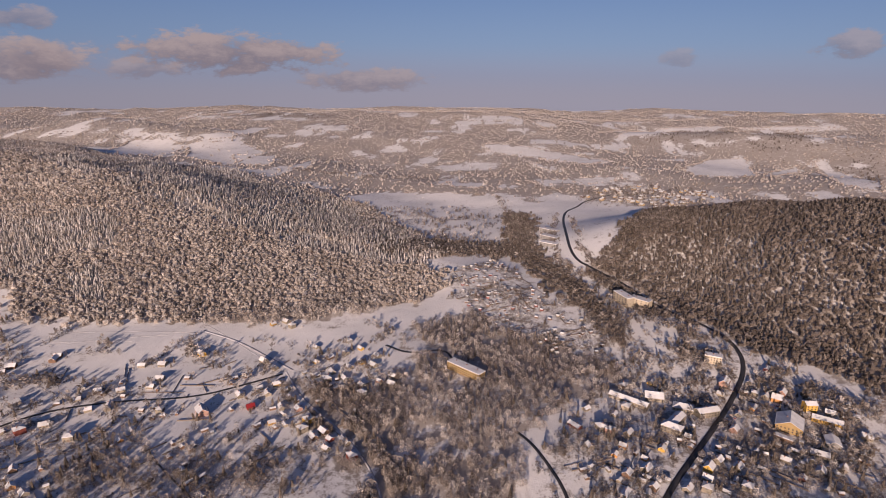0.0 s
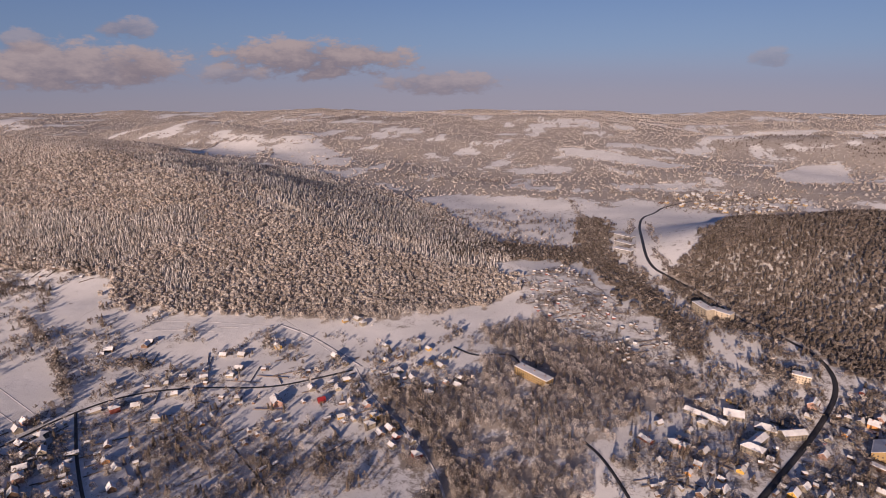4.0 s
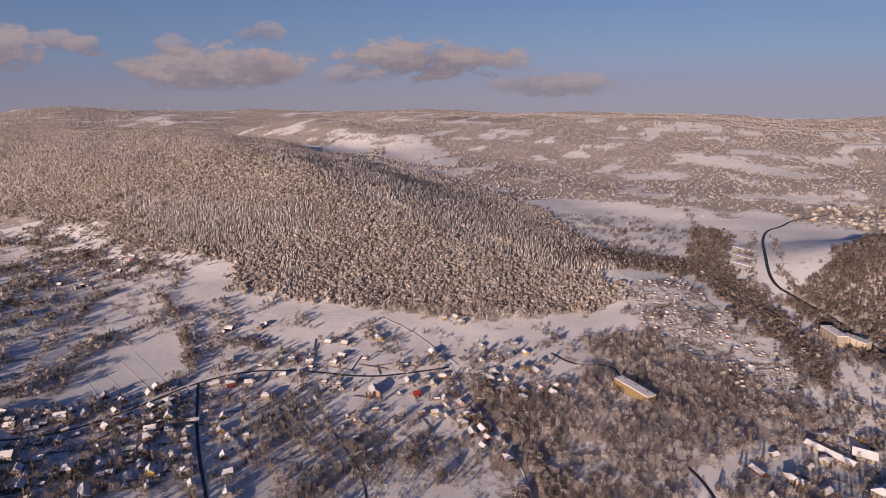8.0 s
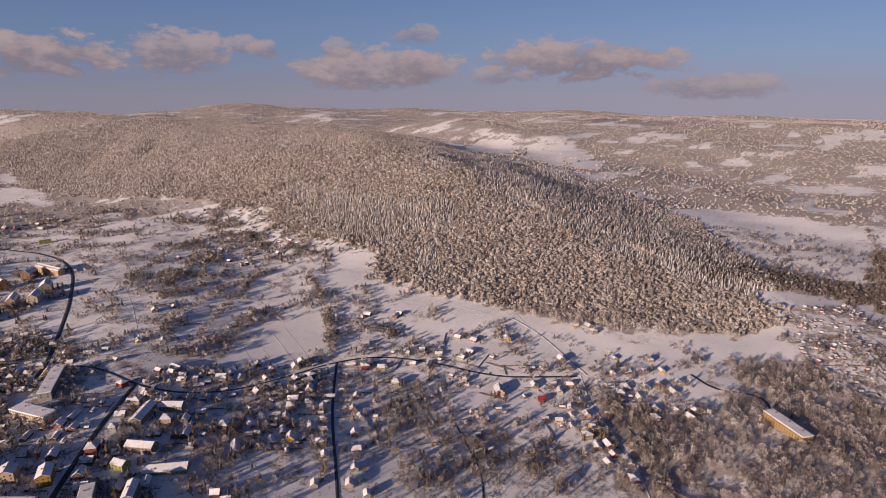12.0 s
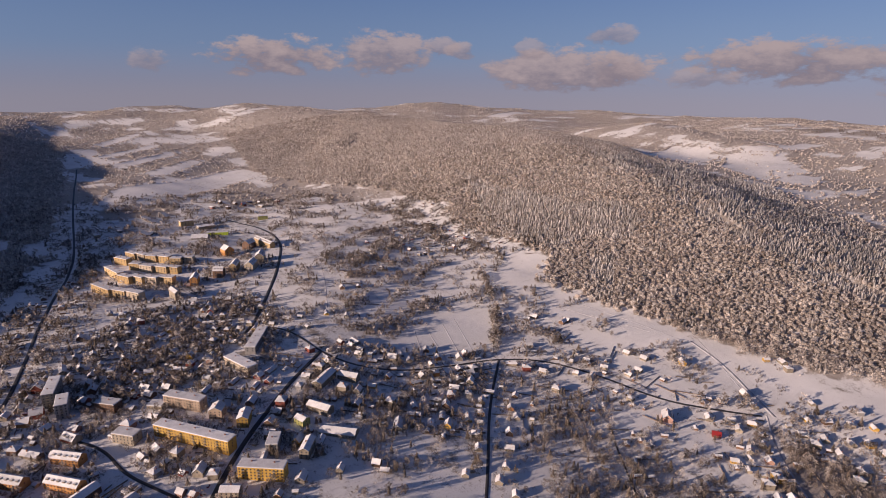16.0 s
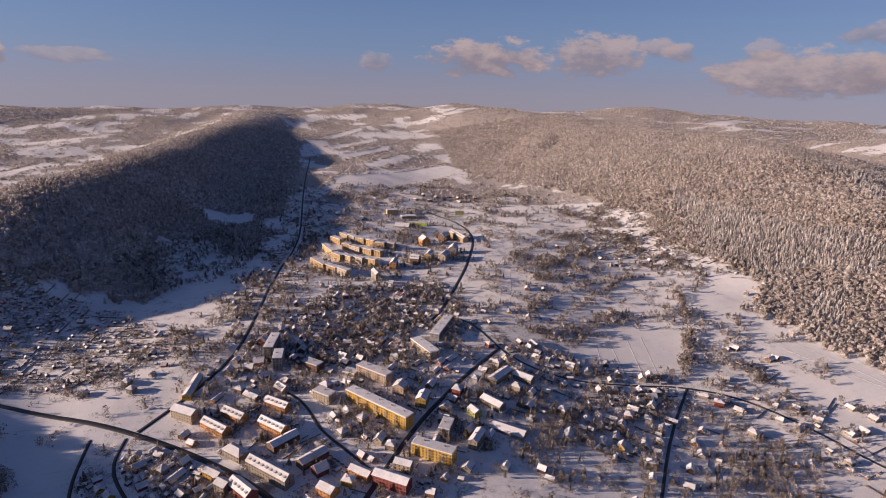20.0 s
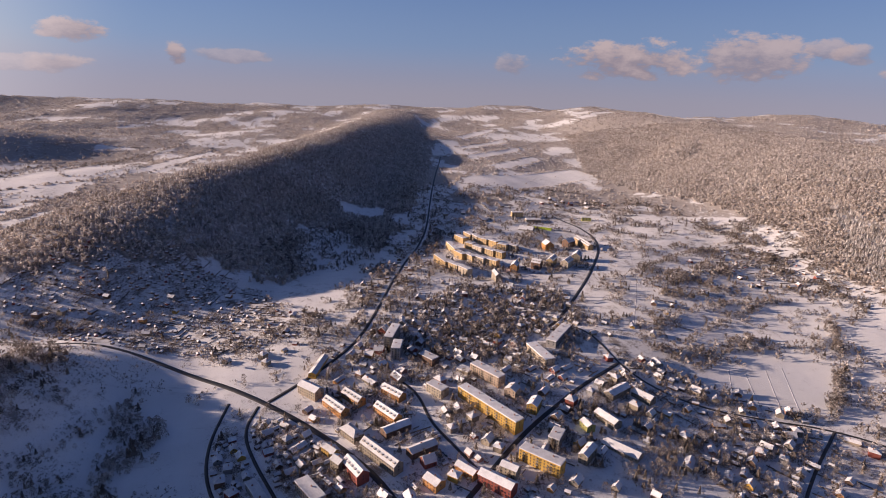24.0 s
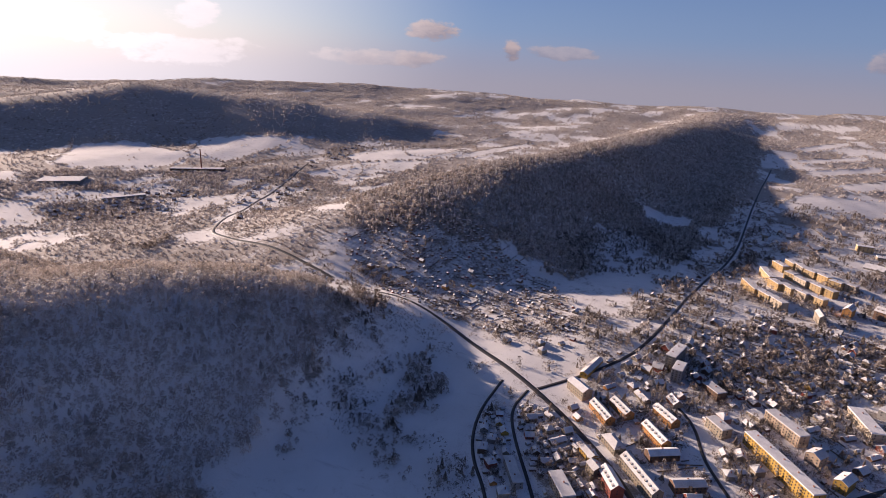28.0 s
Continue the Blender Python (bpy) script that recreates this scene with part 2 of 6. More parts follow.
def crown_material(name, dark, mid, frost, cover, rime, holes=0.55):
    """Twigs under hoar frost: every spray of a crown its own shade, trees differ, upper sides whiter."""
    m, t, p = material(name, 0.85)
    g = t.nodes.new("ShaderNodeNewGeometry")
    tint = attribute(t, "tint")
    wide = noise_of(t, 0.012, 3)
    f = math_node(t, "ADD", math_node(t, "MULTIPLY", g.outputs["Random Per Island"], 0.3), math_node(t, "MULTIPLY", tint, 0.5))
    c = mix_node(t, f, dark, mid)
    s = t.nodes.new("ShaderNodeSeparateXYZ")
    link(t, g.outputs["Normal"], s.inputs[0])
    white = math_node(t, "ADD", math_node(t, "MULTIPLY", math_node(t, "ABSOLUTE", s.outputs[2]), 0.30), math_node(t, "MULTIPLY", math_node(t, "ADD", f, wide), 0.5))
    grain = noise_of(t, 0.75, 3, 0.7)
    white = math_node(t, "ADD", white, math_node(t, "MULTIPLY", math_node(t, "SUBTRACT", grain, 0.5), 0.6))
    c = mix_node(t, math_node(t, "ADD", math_node(t, "MULTIPLY", smooth(t, white, 0.60 - cover, 1.20 - cover), 0.55), rime), c, frost)
    # stands of one kind of tree, a few dozen metres wide, each lighter or darker than the next
    shade = node(t, "ShaderNodeHueSaturation")
    stands = math_node(t, "ADD", math_node(t, "MULTIPLY", noise_of(t, 0.03, 4, 0.65), 0.8), math_node(t, "MULTIPLY", tint, 0.4))
    link(t, math_node(t, "ADD", stands, 0.37), shade.inputs["Value"])
    link(t, c, shade.inputs["Color"])
    c = shade.outputs[0]
    link(t, c, p.inputs["Base Color"])
    # the twigs point every way: their fine relief breaks the surface up
    ruffle = node(t, "ShaderNodeTexNoise", Scale=0.85, Detail=3.0, Roughness=0.7)
    link(t, g.outputs["Position"], ruffle.inputs["Vector"])
    spread = t.nodes.new("ShaderNodeVectorMath")
    spread.operation = "MULTIPLY_ADD"
    spread.inputs[1].default_value, spread.inputs[2].default_value = (2.9, 2.9, 2.9), (-1.45, -1.45, -1.15)
    link(t, ruffle.outputs["Color"], spread.inputs[0])
    bent = t.nodes.new("ShaderNodeVectorMath")
    bent.operation = "MULTIPLY_ADD"
    bent.inputs[1].default_value = (0.62, 0.62, 0.62)
    link(t, g.outputs["Normal"], bent.inputs[0])
    link(t, spread.outputs[0], bent.inputs[2])
    unit = t.nodes.new("ShaderNodeVectorMath")
    unit.operation = "NORMALIZE"
    link(t, bent.outputs[0], unit.inputs[0])
    link(t, unit.outputs[0], p.inputs["Normal"])
    thin = t.nodes.new("ShaderNodeBsdfTranslucent")
    link(t, c, thin.inputs["Color"])
    both = node(t, "ShaderNodeMixShader", Fac=0.32)
    link(t, p.outputs[0], both.inputs[1])
    link(t, thin.outputs[0], both.inputs[2])
    gap = node(t, "ShaderNodeTexNoise", Scale=0.95, Detail=3.0, Roughness=0.65)
    link(t, g.outputs["Position"], gap.inputs["Vector"])
    clear = t.nodes.new("ShaderNodeBsdfTransparent")
    open_twigs = t.nodes.new("ShaderNodeMixShader")
    link(t, math_node(t, "MULTIPLY", smooth(t, gap.outputs[0], 0.47, 0.55), holes), open_twigs.inputs["Fac"])
    link(t, both.outputs[0], open_twigs.inputs[1])
    link(t, clear.outputs[0], open_twigs.inputs[2])
    link(t, open_twigs.outputs[0], t.nodes["Material Output"].inputs["Surface"])
    return m


GROUND = ground_material()
CROWN = crown_material("frosted_twigs", (0.34, 0.265, 0.212), (0.53, 0.44, 0.365), (0.87, 0.83, 0.79), 0.25, 0.22)
CROWN_PINE = crown_material("snowy_needles", (0.14, 0.115, 0.09), (0.27, 0.22, 0.17), (0.84, 0.81, 0.79), 0.36, 0.30, 0.3)
CROWN_BROWN = crown_material("brown_twigs", (0.125, 0.094, 0.076), (0.23, 0.178, 0.145), (0.58, 0.54, 0.51), 0.12, 0.10)
CROWN_BARE = crown_material("bare_twigs", (0.10, 0.075, 0.055), (0.22, 0.17, 0.13), (0.60, 0.56, 0.52), 0.05, 0.06)


# ---- the lie of the land ----
def polar(az, d):
    """Place from a bearing (degrees to the left of +y) and a distance from below the camera."""
    return -d * math.sin(radians(az)), d * math.cos(radians(az))


# crests: bearing, distance, height, half width
RIDGES = [
    [(4, 1051, 3, 173), (13.7, 1170, 14, 359), (22.4, 1330, 46, 480), (30, 1530, 95, 560), (38, 1889, 137, 680),
     (44.6, 2394, 154, 864), (50.3, 2726, 149, 798), (58.3, 3325, 122, 692), (67, 4256, 85, 598)],
    [(57, 3126, 126, 399), (59, 2594, 82, 306), (60, 2328, 29, 226)],
    [(86.5, 4389, 20, 380), (88.5, 3500, 66, 330), (94.5, 2155, 106, 320), (103.8, 1410, 132, 330), (112.3, 1165, 98, 390),
     (119.6, 1120, 57, 330), (126, 1130, 24, 200)],
]
RIDGES += [
    [(119, 690, 36, 165), (125, 670, 62, 200), (128.5, 660, 80, 215), (133.7, 650, 98, 240), (138.6, 650, 105, 260), (143.5, 650, 114, 280), (152, 655, 116, 295),
     # out of view: invented heights, raised to cast shade on the meadow
     (165, 798, 165, 430), (180, 904, 190, 440)],
    [(-19, 1237, 19, 160), (-24.6, 1237, 74, 346), (-32, 1277, 98, 399), (-38.3, 1237, 125, 426), (-50, 1170, 146, 439),
     (-75, 1130, 146, 439)],
    [(14, 3724, 61, 1197), (0, 3591, 69, 1264), (-8, 3392, 51, 931)],
    [(-18, 3325, 45, 439), (-26, 3126, 69, 532), (-36, 3059, 66, 532)],
    [(30, 3591, 53, 559), (21, 3126, 45, 439)],
]
RIDGES += [
    [(175, 3300, 90, 600), (149, 3000, 112, 600), (140, 3050, 158, 700), (134.7, 3050, 142, 650), (127.5, 2950, 104, 600), (121, 2900, 66, 500), (112, 2900, 20, 400)],
    # unseen hill added right of the view to shade the right slope
    [(-60, 650, 132, 180), (-68, 700, 150, 230), (-82, 900, 140, 320)],
]
# how high the land rises at the edge of sight, by bearing
RIM = [(-60, 100), (-37, 116), (-20, 96), (-5, 84), (10, 90), (25, 82), (38, 126), (50, 130), (60, 104), (70, 120), (78, 130), (84, 88), (95, 82), (106, 86), (117, 116), (128, 128), (150, 120), (180, 110)]
RNG = np.random.RandomState(7)
WAVES = [(RNG.uniform(0, math.pi), RNG.uniform(0, 6.28), lam) for lam in (2000, 1500, 1200, 930, 750, 570, 440, 330, 240, 170, 125)]


def height(x, y):
    x, y = np.asarray(x, float), np.asarray(y, float)
    r = np.hypot(x, y)
    far = np.clip((r - 1200) / 3700, 0, 1)
    rim = np.interp(np.degrees(np.arctan2(-x, y)), [a for a, _ in RIM], [h for _, h in RIM])
    z = 26 * far ** 1.3 + (rim - 26) * np.clip((r - 2700) / 2240, 0, 1) ** 1.3
    for a, b, lam in WAVES:
        z = z + np.sin((x * math.cos(a) + y * math.sin(a)) * 6.283 / lam + b + 1.3 * np.sin(x / lam / 1.7 + b)) * lam * (0.0035 + 0.0018 * far)
    rise = np.zeros_like(r)
    for nodes in RIDGES:
        best = np.zeros_like(r)
        for (a0, d0, h0, w0), (a1, d1, h1, w1) in zip(nodes, nodes[1:]):
            (x0, y0), (x1, y1) = polar(a0, d0), polar(a1, d1)
            vx, vy = x1 - x0, y1 - y0
            s = np.clip(((x - x0) * vx + (y - y0) * vy) / (vx * vx + vy * vy), 0, 1)
            off = np.hypot(x - x0 - s * vx, y - y0 - s * vy)
            wide = w0 + (w1 - w0) * s
            form = np.cos(np.minimum(off / wide, 1) * math.pi / 2) ** 2
            if nodes is RIDGES[0]:
                # the long hill drops steeply behind its crest
                back = vx * (y - y0) - vy * (x - x0) < 0
                form = np.where(back, 0.92 * np.cos(np.minimum(off / (1.25 * wide), 1) * math.pi / 2) ** 2 + 0.08 * np.cos(np.minimum(off / (0.2 * wide), 1) * math.pi / 2) ** 2, 0.75 * form + 0.25 * np.maximum(1 - off / wide, 0))
            best = np.maximum(best, (h0 + (h1 - h0) * s) * form)
        rise = np.maximum(rise, best)
    return z + rise


# ---- the ground ----
def inside(x, y, poly):
    """Whether points lie in a polygon of places."""
    hit = np.zeros(np.shape(x), bool)
    for (x0, y0), (x1, y1) in zip(poly, poly[1:] + poly[:1]):
        if y0 != y1:
            hit ^= ((y0 > y) != (y1 > y)) & (x < (x1 - x0) * (y - y0) / (y1 - y0) + x0)
    return hit


def wave_noise(seed, lams):
    rng = np.random.RandomState(seed)
    rows = [(rng.uniform(0, 6.283), rng.uniform(0, 6.283), rng.uniform(0, 6.283), lam) for lam in lams for _ in range(3)]

    def value(x, y):
        v = 0.0
        for a, b, c, lam in rows:
            v = v + np.sin((x * math.cos(a) + y * math.sin(a)) * 6.283 / lam + b + 1.7 * np.sin((x * math.sin(a) - y * math.cos(a)) * 4.1 / lam + c))
        return v / math.sqrt(len(rows) * 0.5)
    return value


PATCH = wave_noise(3, (560, 305, 160))
FINE = wave_noise(5, (93, 50, 29))
FAR_WOOD = wave_noise(11, (1000, 600, 340, 190))

WOODS = {
    "big": [(20, 964), (-20, 878), (-126, 805), (-273, 771), (-499, 758), (-625, 758), (-672, 858), (-805, 871), (-964, 884), (-1117, 971), (-1490, 991), (-1769, 911), (-2168, 878), (-2454, 971), (-3458, 1197), (-3857, 1995), (-1995, 2527), (-1197, 2075), (-867, 1805), (-652, 1897), (-373, 1736), (-148, 1456), (-47, 1171), (-20, 1000)],
    "centre": [(-33, 791), (60, 818), (133, 732), (200, 678), (253, 632), (233, 605), (140, 545), (100, 519), (73, 485), (7, 485),
               (-47, 499), (-106, 552), (-160, 592), (-153, 618), (-86, 605), (-20, 672), (-40, 718)],
    "belt": [(-186, 625), (-166, 632), (-80, 539), (-33, 466), (-20, 426), (0, 346), (-60, 346), (-66, 419), (-93, 485), (-146, 565)],
    "low": [(-60, 426), (-73, 485), (13, 468), (73, 479), (93, 505), (66, 426), (40, 346), (-40, 346)],
    "right": [(259, 1004), (306, 785), (379, 765), (415, 665), (459, 652), (485, 612), (559, 505), (1064, 532), (1197, 931), (698, 1396), (472, 1277), (332, 1064)],
    "strip": [(173, 1492), (238, 1486), (200, 1112), (237, 1020), (249, 886), (268, 798), (264, 685), (237, 686), (220, 797), (180, 901), (149, 1100), (141, 1181)],
    "dell": [(-150, 1155), (-8, 1216), (158, 1179), (148, 1093), (37, 1074), (-117, 1068)],
    "foot": [(-299, 1661), (-187, 1570), (-155, 1421), (-154, 1182), (-196, 1140), (-269, 1334)],
    "left": [(-1070, -650), (-1250, -625), (-1500, -450), (-1850, -370), (-2283, -260), (-2909, -10), (-4256, 0), (-4389, 332), (-3139, 392), (-2150, 242), (-1339, 113), (-1158, 21), (-1210, -97), (-991, -141), (-945, -209), (-935, -311), (-891, -419), (-864, -521)],
    "back": [(-950, 1900), (-1050, 1480), (-765, 1275), (-507, 1180), (-277, 1085), (-100, 1020), (-20, 1010), (10, 1090), (-60, 1300), (-150, 1430), (-230, 1540), (-380, 1640), (-520, 1760), (-700, 2000)],
    "bank": [(370, 1150), (523, 1146), (506, 1081), (442, 1052), (365, 1007), (334, 1001)],
    "fringe": [(-935, -363), (-974, -303), (-1013, -235), (-1018, -154), (-1067, -94), (-979, -75), (-907, -141), (-936, -223), (-926, -293), (-903, -355)],
    "near": [(-266, -825), (-439, -798), (-559, -665), (-572, -532), (-585, -432), (-579, -339), (-492, -313), (-366, -313), (-279, -306), (-160, -432), (-80, -532), (-53, -931)],
}
# snowy glades on the shaded ridge
GLADES = [
    [(-1221, -145), (-1297, -53), (-1202, 10), (-1174, -95)],
    [(-1105, -134), (-1106, -2), (-896, 3), (-940, -97)],
    [(-1520, -61), (-1515, 74), (-1413, 27), (-1435, -44)],
    [(-1432, 70), (-1560, 174), (-1356, 152), (-1336, 79)],
    [(-925, -151), (-905, -76), (-835, -37), (-860, -124)],
]
TOWN = [(-27, 625), (-200, 665), (-439, 745), (-598, 625), (-851, 745), (-1144, 851), (-1463, 745), (-1662, 439), (-1729, 200), (-931, 0), (-745, -66),
        (-505, -173), (-266, -106), (-200, 133), (-160, 332), (-27, 399)]
TOWN_EAST = [(80, 386), (100, 485), (253, 598), (346, 758), (426, 638), (559, 505), (559, 332), (160, 293)]
FAR_FIELDS = [
    [(-1110, 1490), (-1810, 2580), (-1650, 2570), (-1500, 2430), (-1320, 1970), (-1040, 1430)],
    [(-1350, 2130), (-1450, 2710), (-1280, 2740), (-1160, 2640), (-1140, 2430), (-1190, 2250), (-1270, 2090)],
    [(-1160, 2670), (-980, 2820), (-760, 2530), (-820, 2200), (-1030, 2330)],
    [(-1590, 2590), (-1590, 2720), (-1560, 2700), (-1540, 2590)],
    [(-1550, 2810), (-1280, 2820), (-1260, 2770), (-1460, 2730)],
    [(-1170, 2800), (-1030, 2910), (-980, 2730), (-1070, 2690)],
    [(-880, 2440), (-700, 2460), (-650, 2210), (-790, 2230)],
    [(-740, 2700), (-630, 2780), (-650, 2620)],
    [(-580, 2180), (-530, 2460), (-490, 2160)],
    [(-1150, 1910), (-1090, 2070), (-960, 1770), (-790, 1340)],
    [(-960, 1920), (-900, 2110), (-860, 1910)],
]
FAR_FIELDS += [
    [(-860, 2030), (-580, 2100), (-580, 1990), (-800, 1940)],
    [(-440, 1880), (-310, 1850), (-390, 1780)],
    [(-300, 1700), (-180, 1820), (160, 1710), (230, 1570), (180, 1340), (170, 1200), (60, 1190), (-160, 1360), (-200, 1520)],
    [(190, 2710), (260, 2720), (540, 2520), (700, 2320), (570, 2230), (420, 2390), (220, 2550)],
    [(-370, 2060), (-260, 2130), (-280, 2020)],
    [(20, 1940), (160, 1930), (130, 1820), (40, 1840)],
    [(360, 2320), (460, 2120), (410, 2100), (360, 2240)],
    [(380, 1940), (560, 2000), (640, 1950), (500, 1880)],
    [(70, 3600), (450, 3630), (500, 3460), (230, 3430)],
    [(530, 3420), (710, 3340), (560, 3200)],
]
FAR_FIELDS += [
    [(890, 2960), (1300, 3540), (1760, 3560), (1640, 3440), (1100, 2890)],
    [(1740, 3460), (2150, 3470), (2340, 3350), (2020, 3360)],
    [(-1690, 3820), (-1370, 3760), (-1400, 3560)],
    [(910, 2160), (1110, 2400), (1270, 2390), (1120, 2000), (900, 2010)],
    [(1180, 2090), (1400, 2250), (1360, 2150), (1170, 1990)],
    [(1470, 2260), (1530, 2300), (1490, 2080), (1440, 1840), (1350, 1720), (1290, 1820)],
    [(340, 1500), (490, 1520), (400, 1180), (320, 1380)],
    [(300, 1110), (360, 1080), (360, 1030), (300, 1030)],
    [(-220, 2840), (-60, 2880), (-110, 2800)],
    [(530, 1640), (780, 1730), (870, 1670), (670, 1590)],
    [(-1720, 240), (-1990, 350), (-2290, 860), (-2100, 900), (-1830, 550), (-1760, 410)],
]
FAR_FIELDS += [
    [(-3120, 490), (-3590, 810), (-3390, 790), (-3000, 520)],
    [(-2780, 450), (-3080, 770), (-2950, 760), (-2690, 470)],
    [(-2550, 450), (-2830, 770), (-2710, 760), (-2450, 480)],
    [(-2290, 490), (-2570, 760), (-2510, 830), (-2210, 560)],
    [(-3630, 1350), (-3830, 1670), (-3290, 1590), (-3420, 1380)],
    [(-2990, 2920), (-3200, 3410), (-3020, 3520), (-2830, 2990)],
    [(-1410, -830), (-1530, -760), (-1130, -410), (-1250, -330), (-1200, -340), (-1020, -460), (-1310, -770)],
    [(-2060, -1010), (-2230, -940), (-2200, -790), (-1930, -850), (-1940, -930)],
    [(-1910, -820), (-2230, -740), (-2600, -630), (-2440, -560), (-2060, -700)],
    [(-1520, -280), (-1780, -270), (-2250, -210), (-2100, -170), (-1590, -260)],
]
FAR_FIELDS += [
    [(-1680, -970), (-1830, -910), (-1890, -820), (-1700, -810), (-1580, -920)],
    [(-1110, -1690), (-1450, -2050), (-1580, -1860), (-1520, -1560), (-1340, -1470), (-1130, -1570)],
    [(-1530, -1590), (-1790, -1760), (-1870, -1670), (-1930, -1430), (-1750, -1400), (-1500, -1390)],
    [(-1810, -1130), (-2010, -1140), (-2200, -1010), (-2120, -750), (-1930, -790), (-1750, -1020)],
    [(-1400, -870), (-1540, -780), (-1190, -420), (-1330, -310), (-1180, -380), (-1360, -770)],
    [(-870, -850), (-1220, -1080), (-1360, -1080), (-1220, -1000), (-890, -820)],
    [(-990, -1170), (-1090, -1130), (-1040, -1010), (-920, -1030)],
    [(-2440, -1230), (-2600, -1100), (-2590, -920), (-2480, -1080)],
    [(-820, -1400), (-930, -1420), (-960, -1350), (-830, -1340)],
]
FAR_FIELDS += [
    [(-1050, -1380), (-1220, -1360), (-1210, -1270), (-1050, -1300)],
    [(-1570, -1080), (-1680, -970), (-1680, -850), (-1550, -960)],
]


PLOTS = [(35, 999), (103, 1074), (145, 986), (176, 875), (213, 769), (230, 686), (158, 685), (106, 730), (57, 820), (14, 900)]
MEADOW = [(-528, -386), (-688, -416), (-635, -253), (-516, -172), (-407, -169), (-388, -305)]
GARDENS = [(-818, -532), (-951, -452), (-958, -306), (-878, -173), (-758, -80), (-678, -93), (-658, -180), (-685, -346)]
SLOPE_PLOTS = [(-1345, 848), (-1294, 1009), (-1056, 1008), (-803, 922), (-680, 876), (-757, 789), (-1003, 815)]
# open snowfields, kept clear of bushes
CLEAN = [
    [(-584, 414), (-638, 491), (-662, 580), (-601, 610), (-516, 536), (-513, 438), (-543, 398)],
    [(-686, 396), (-710, 460), (-713, 563), (-651, 490), (-657, 406)],
    [(-594, 744), (-503, 767), (-293, 777), (-238, 684), (-337, 693), (-422, 679), (-538, 676)],
    [(-312, 541), (-299, 575), (-225, 564), (-215, 514), (-276, 488), (-306, 503)],
    [(-481, 610), (-438, 684), (-353, 742), (-279, 742), (-315, 700), (-383, 654)],
    [(-165, 732), (-75, 807), (11, 863), (-31, 772), (-98, 715)],
    [(-511, -145), (-434, -151), (-438, -241), (-572, -261), (-583, -173)],
    [(-475, 622), (-335, 665), (-268, 631), (-318, 597)],
]
CLEAN += [
    [(-616, 316), (-549, 232), (-563, 183), (-658, 310)],
    [(-773, 835), (-711, 869), (-616, 755), (-661, 685)],
]


def wood_cover(x, y):
    """How densely trees stand at a place: 1 in the woods, less where scrub and gardens are."""
    x, y = np.asarray(x, float), np.asarray(y, float)
    r = np.hypot(x, y)
    jx, jy = x + 9 * FINE(x, y), y + 9 * FINE(y, x)
    v = np.zeros_like(r)
    for p in WOODS.values():
        v = np.maximum(v, inside(jx, jy, p) * 1.0)
    for p in GLADES:
        v = np.where(inside(jx, jy, p), 0.0, v)
    bearing = np.degrees(np.arctan2(-x, y))
    far = (r > np.interp(bearing, (95, 100, 118, 125), (1650, 1300, 960, 740))) & (v < 0.5)
    bias = np.interp(bearing, (-60, 55, 75, 95, 105, 160), (1.5, 1.35, 0.7, 0.6, 0.75, 0.9))
    wild = np.clip((FAR_WOOD(x, y) + bias + 0.3 * (r > 3900) + 0.8 * ((r > 2900) & (bearing > 116))) * 1.6, 0, 1)
    # hedges run along the edges of the distant fields
    for turn, cell in ((0.5, 150.0), (2.0, 240.0)):
        u = (x * math.cos(turn) + y * math.sin(turn) + 28 * PATCH(x, y)) / cell
        wild = np.maximum(wild, (np.abs(u - np.round(u)) < 5.5 / cell) * 0.8)
    open_land = np.zeros(r.shape, bool)
    for p in FAR_FIELDS:
        open_land |= inside(jx, jy, p)
    south_hill = (r > 2450) & (r < 3700) & (bearing > 113) & (bearing < 165)
    return np.where(far, np.maximum(v, np.where(south_hill, 1.0, np.where(open_land, 0.02, wild))), v)


def axis(limit, fine, step):
    v, s = [0.0], step
    while v[-1] < limit:
        v.append(v[-1] + s)
        if v[-1] > fine:
            s *= 1.034
    v = np.array(v)
    return np.concatenate([-v[:0:-1], v])


def mesh_object(name, verts, faces, mats, index=None, attributes=None, smooth_shade=False):
    me = bpy.data.meshes.new(name)
    verts, faces = np.asarray(verts, np.float32), np.asarray(faces, np.int32)
    n, k = faces.shape
    me.vertices.add(len(verts))
    me.vertices.foreach_set("co", verts.ravel())
    me.loops.add(n * k)
    me.loops.foreach_set("vertex_index", faces.ravel())
    me.polygons.add(n)
    me.polygons.foreach_set("loop_start", np.arange(0, n * k, k, dtype=np.int32))
    if index is not None:
        me.polygons.foreach_set("material_index", np.asarray(index, np.int32))
    me.polygons.foreach_set("use_smooth", np.full(n, smooth_shade))
    for m in mats:
        me.materials.append(m)
    for key, values in (attributes or {}).items():
        me.attributes.new(key, "FLOAT", "POINT").data.foreach_set("value", np.asarray(values, np.float32))
    me.update()
    me.validate()
    return new(name, me)


gx = axis(4950, 1350, 13.0)
X, Y = np.meshgrid(gx, gx)
Z = height(X, Y)
N = len(gx)
idx = np.arange(N * N).reshape(N, N)
quads = np.stack([idx[:-1, :-1], idx[:-1, 1:], idx[1:, 1:], idx[1:, :-1]], -1).reshape(-1, 4)
centre_r = np.hypot(X.ravel()[quads].mean(1), Y.ravel()[quads].mean(1))
cover = wood_cover(X, Y)
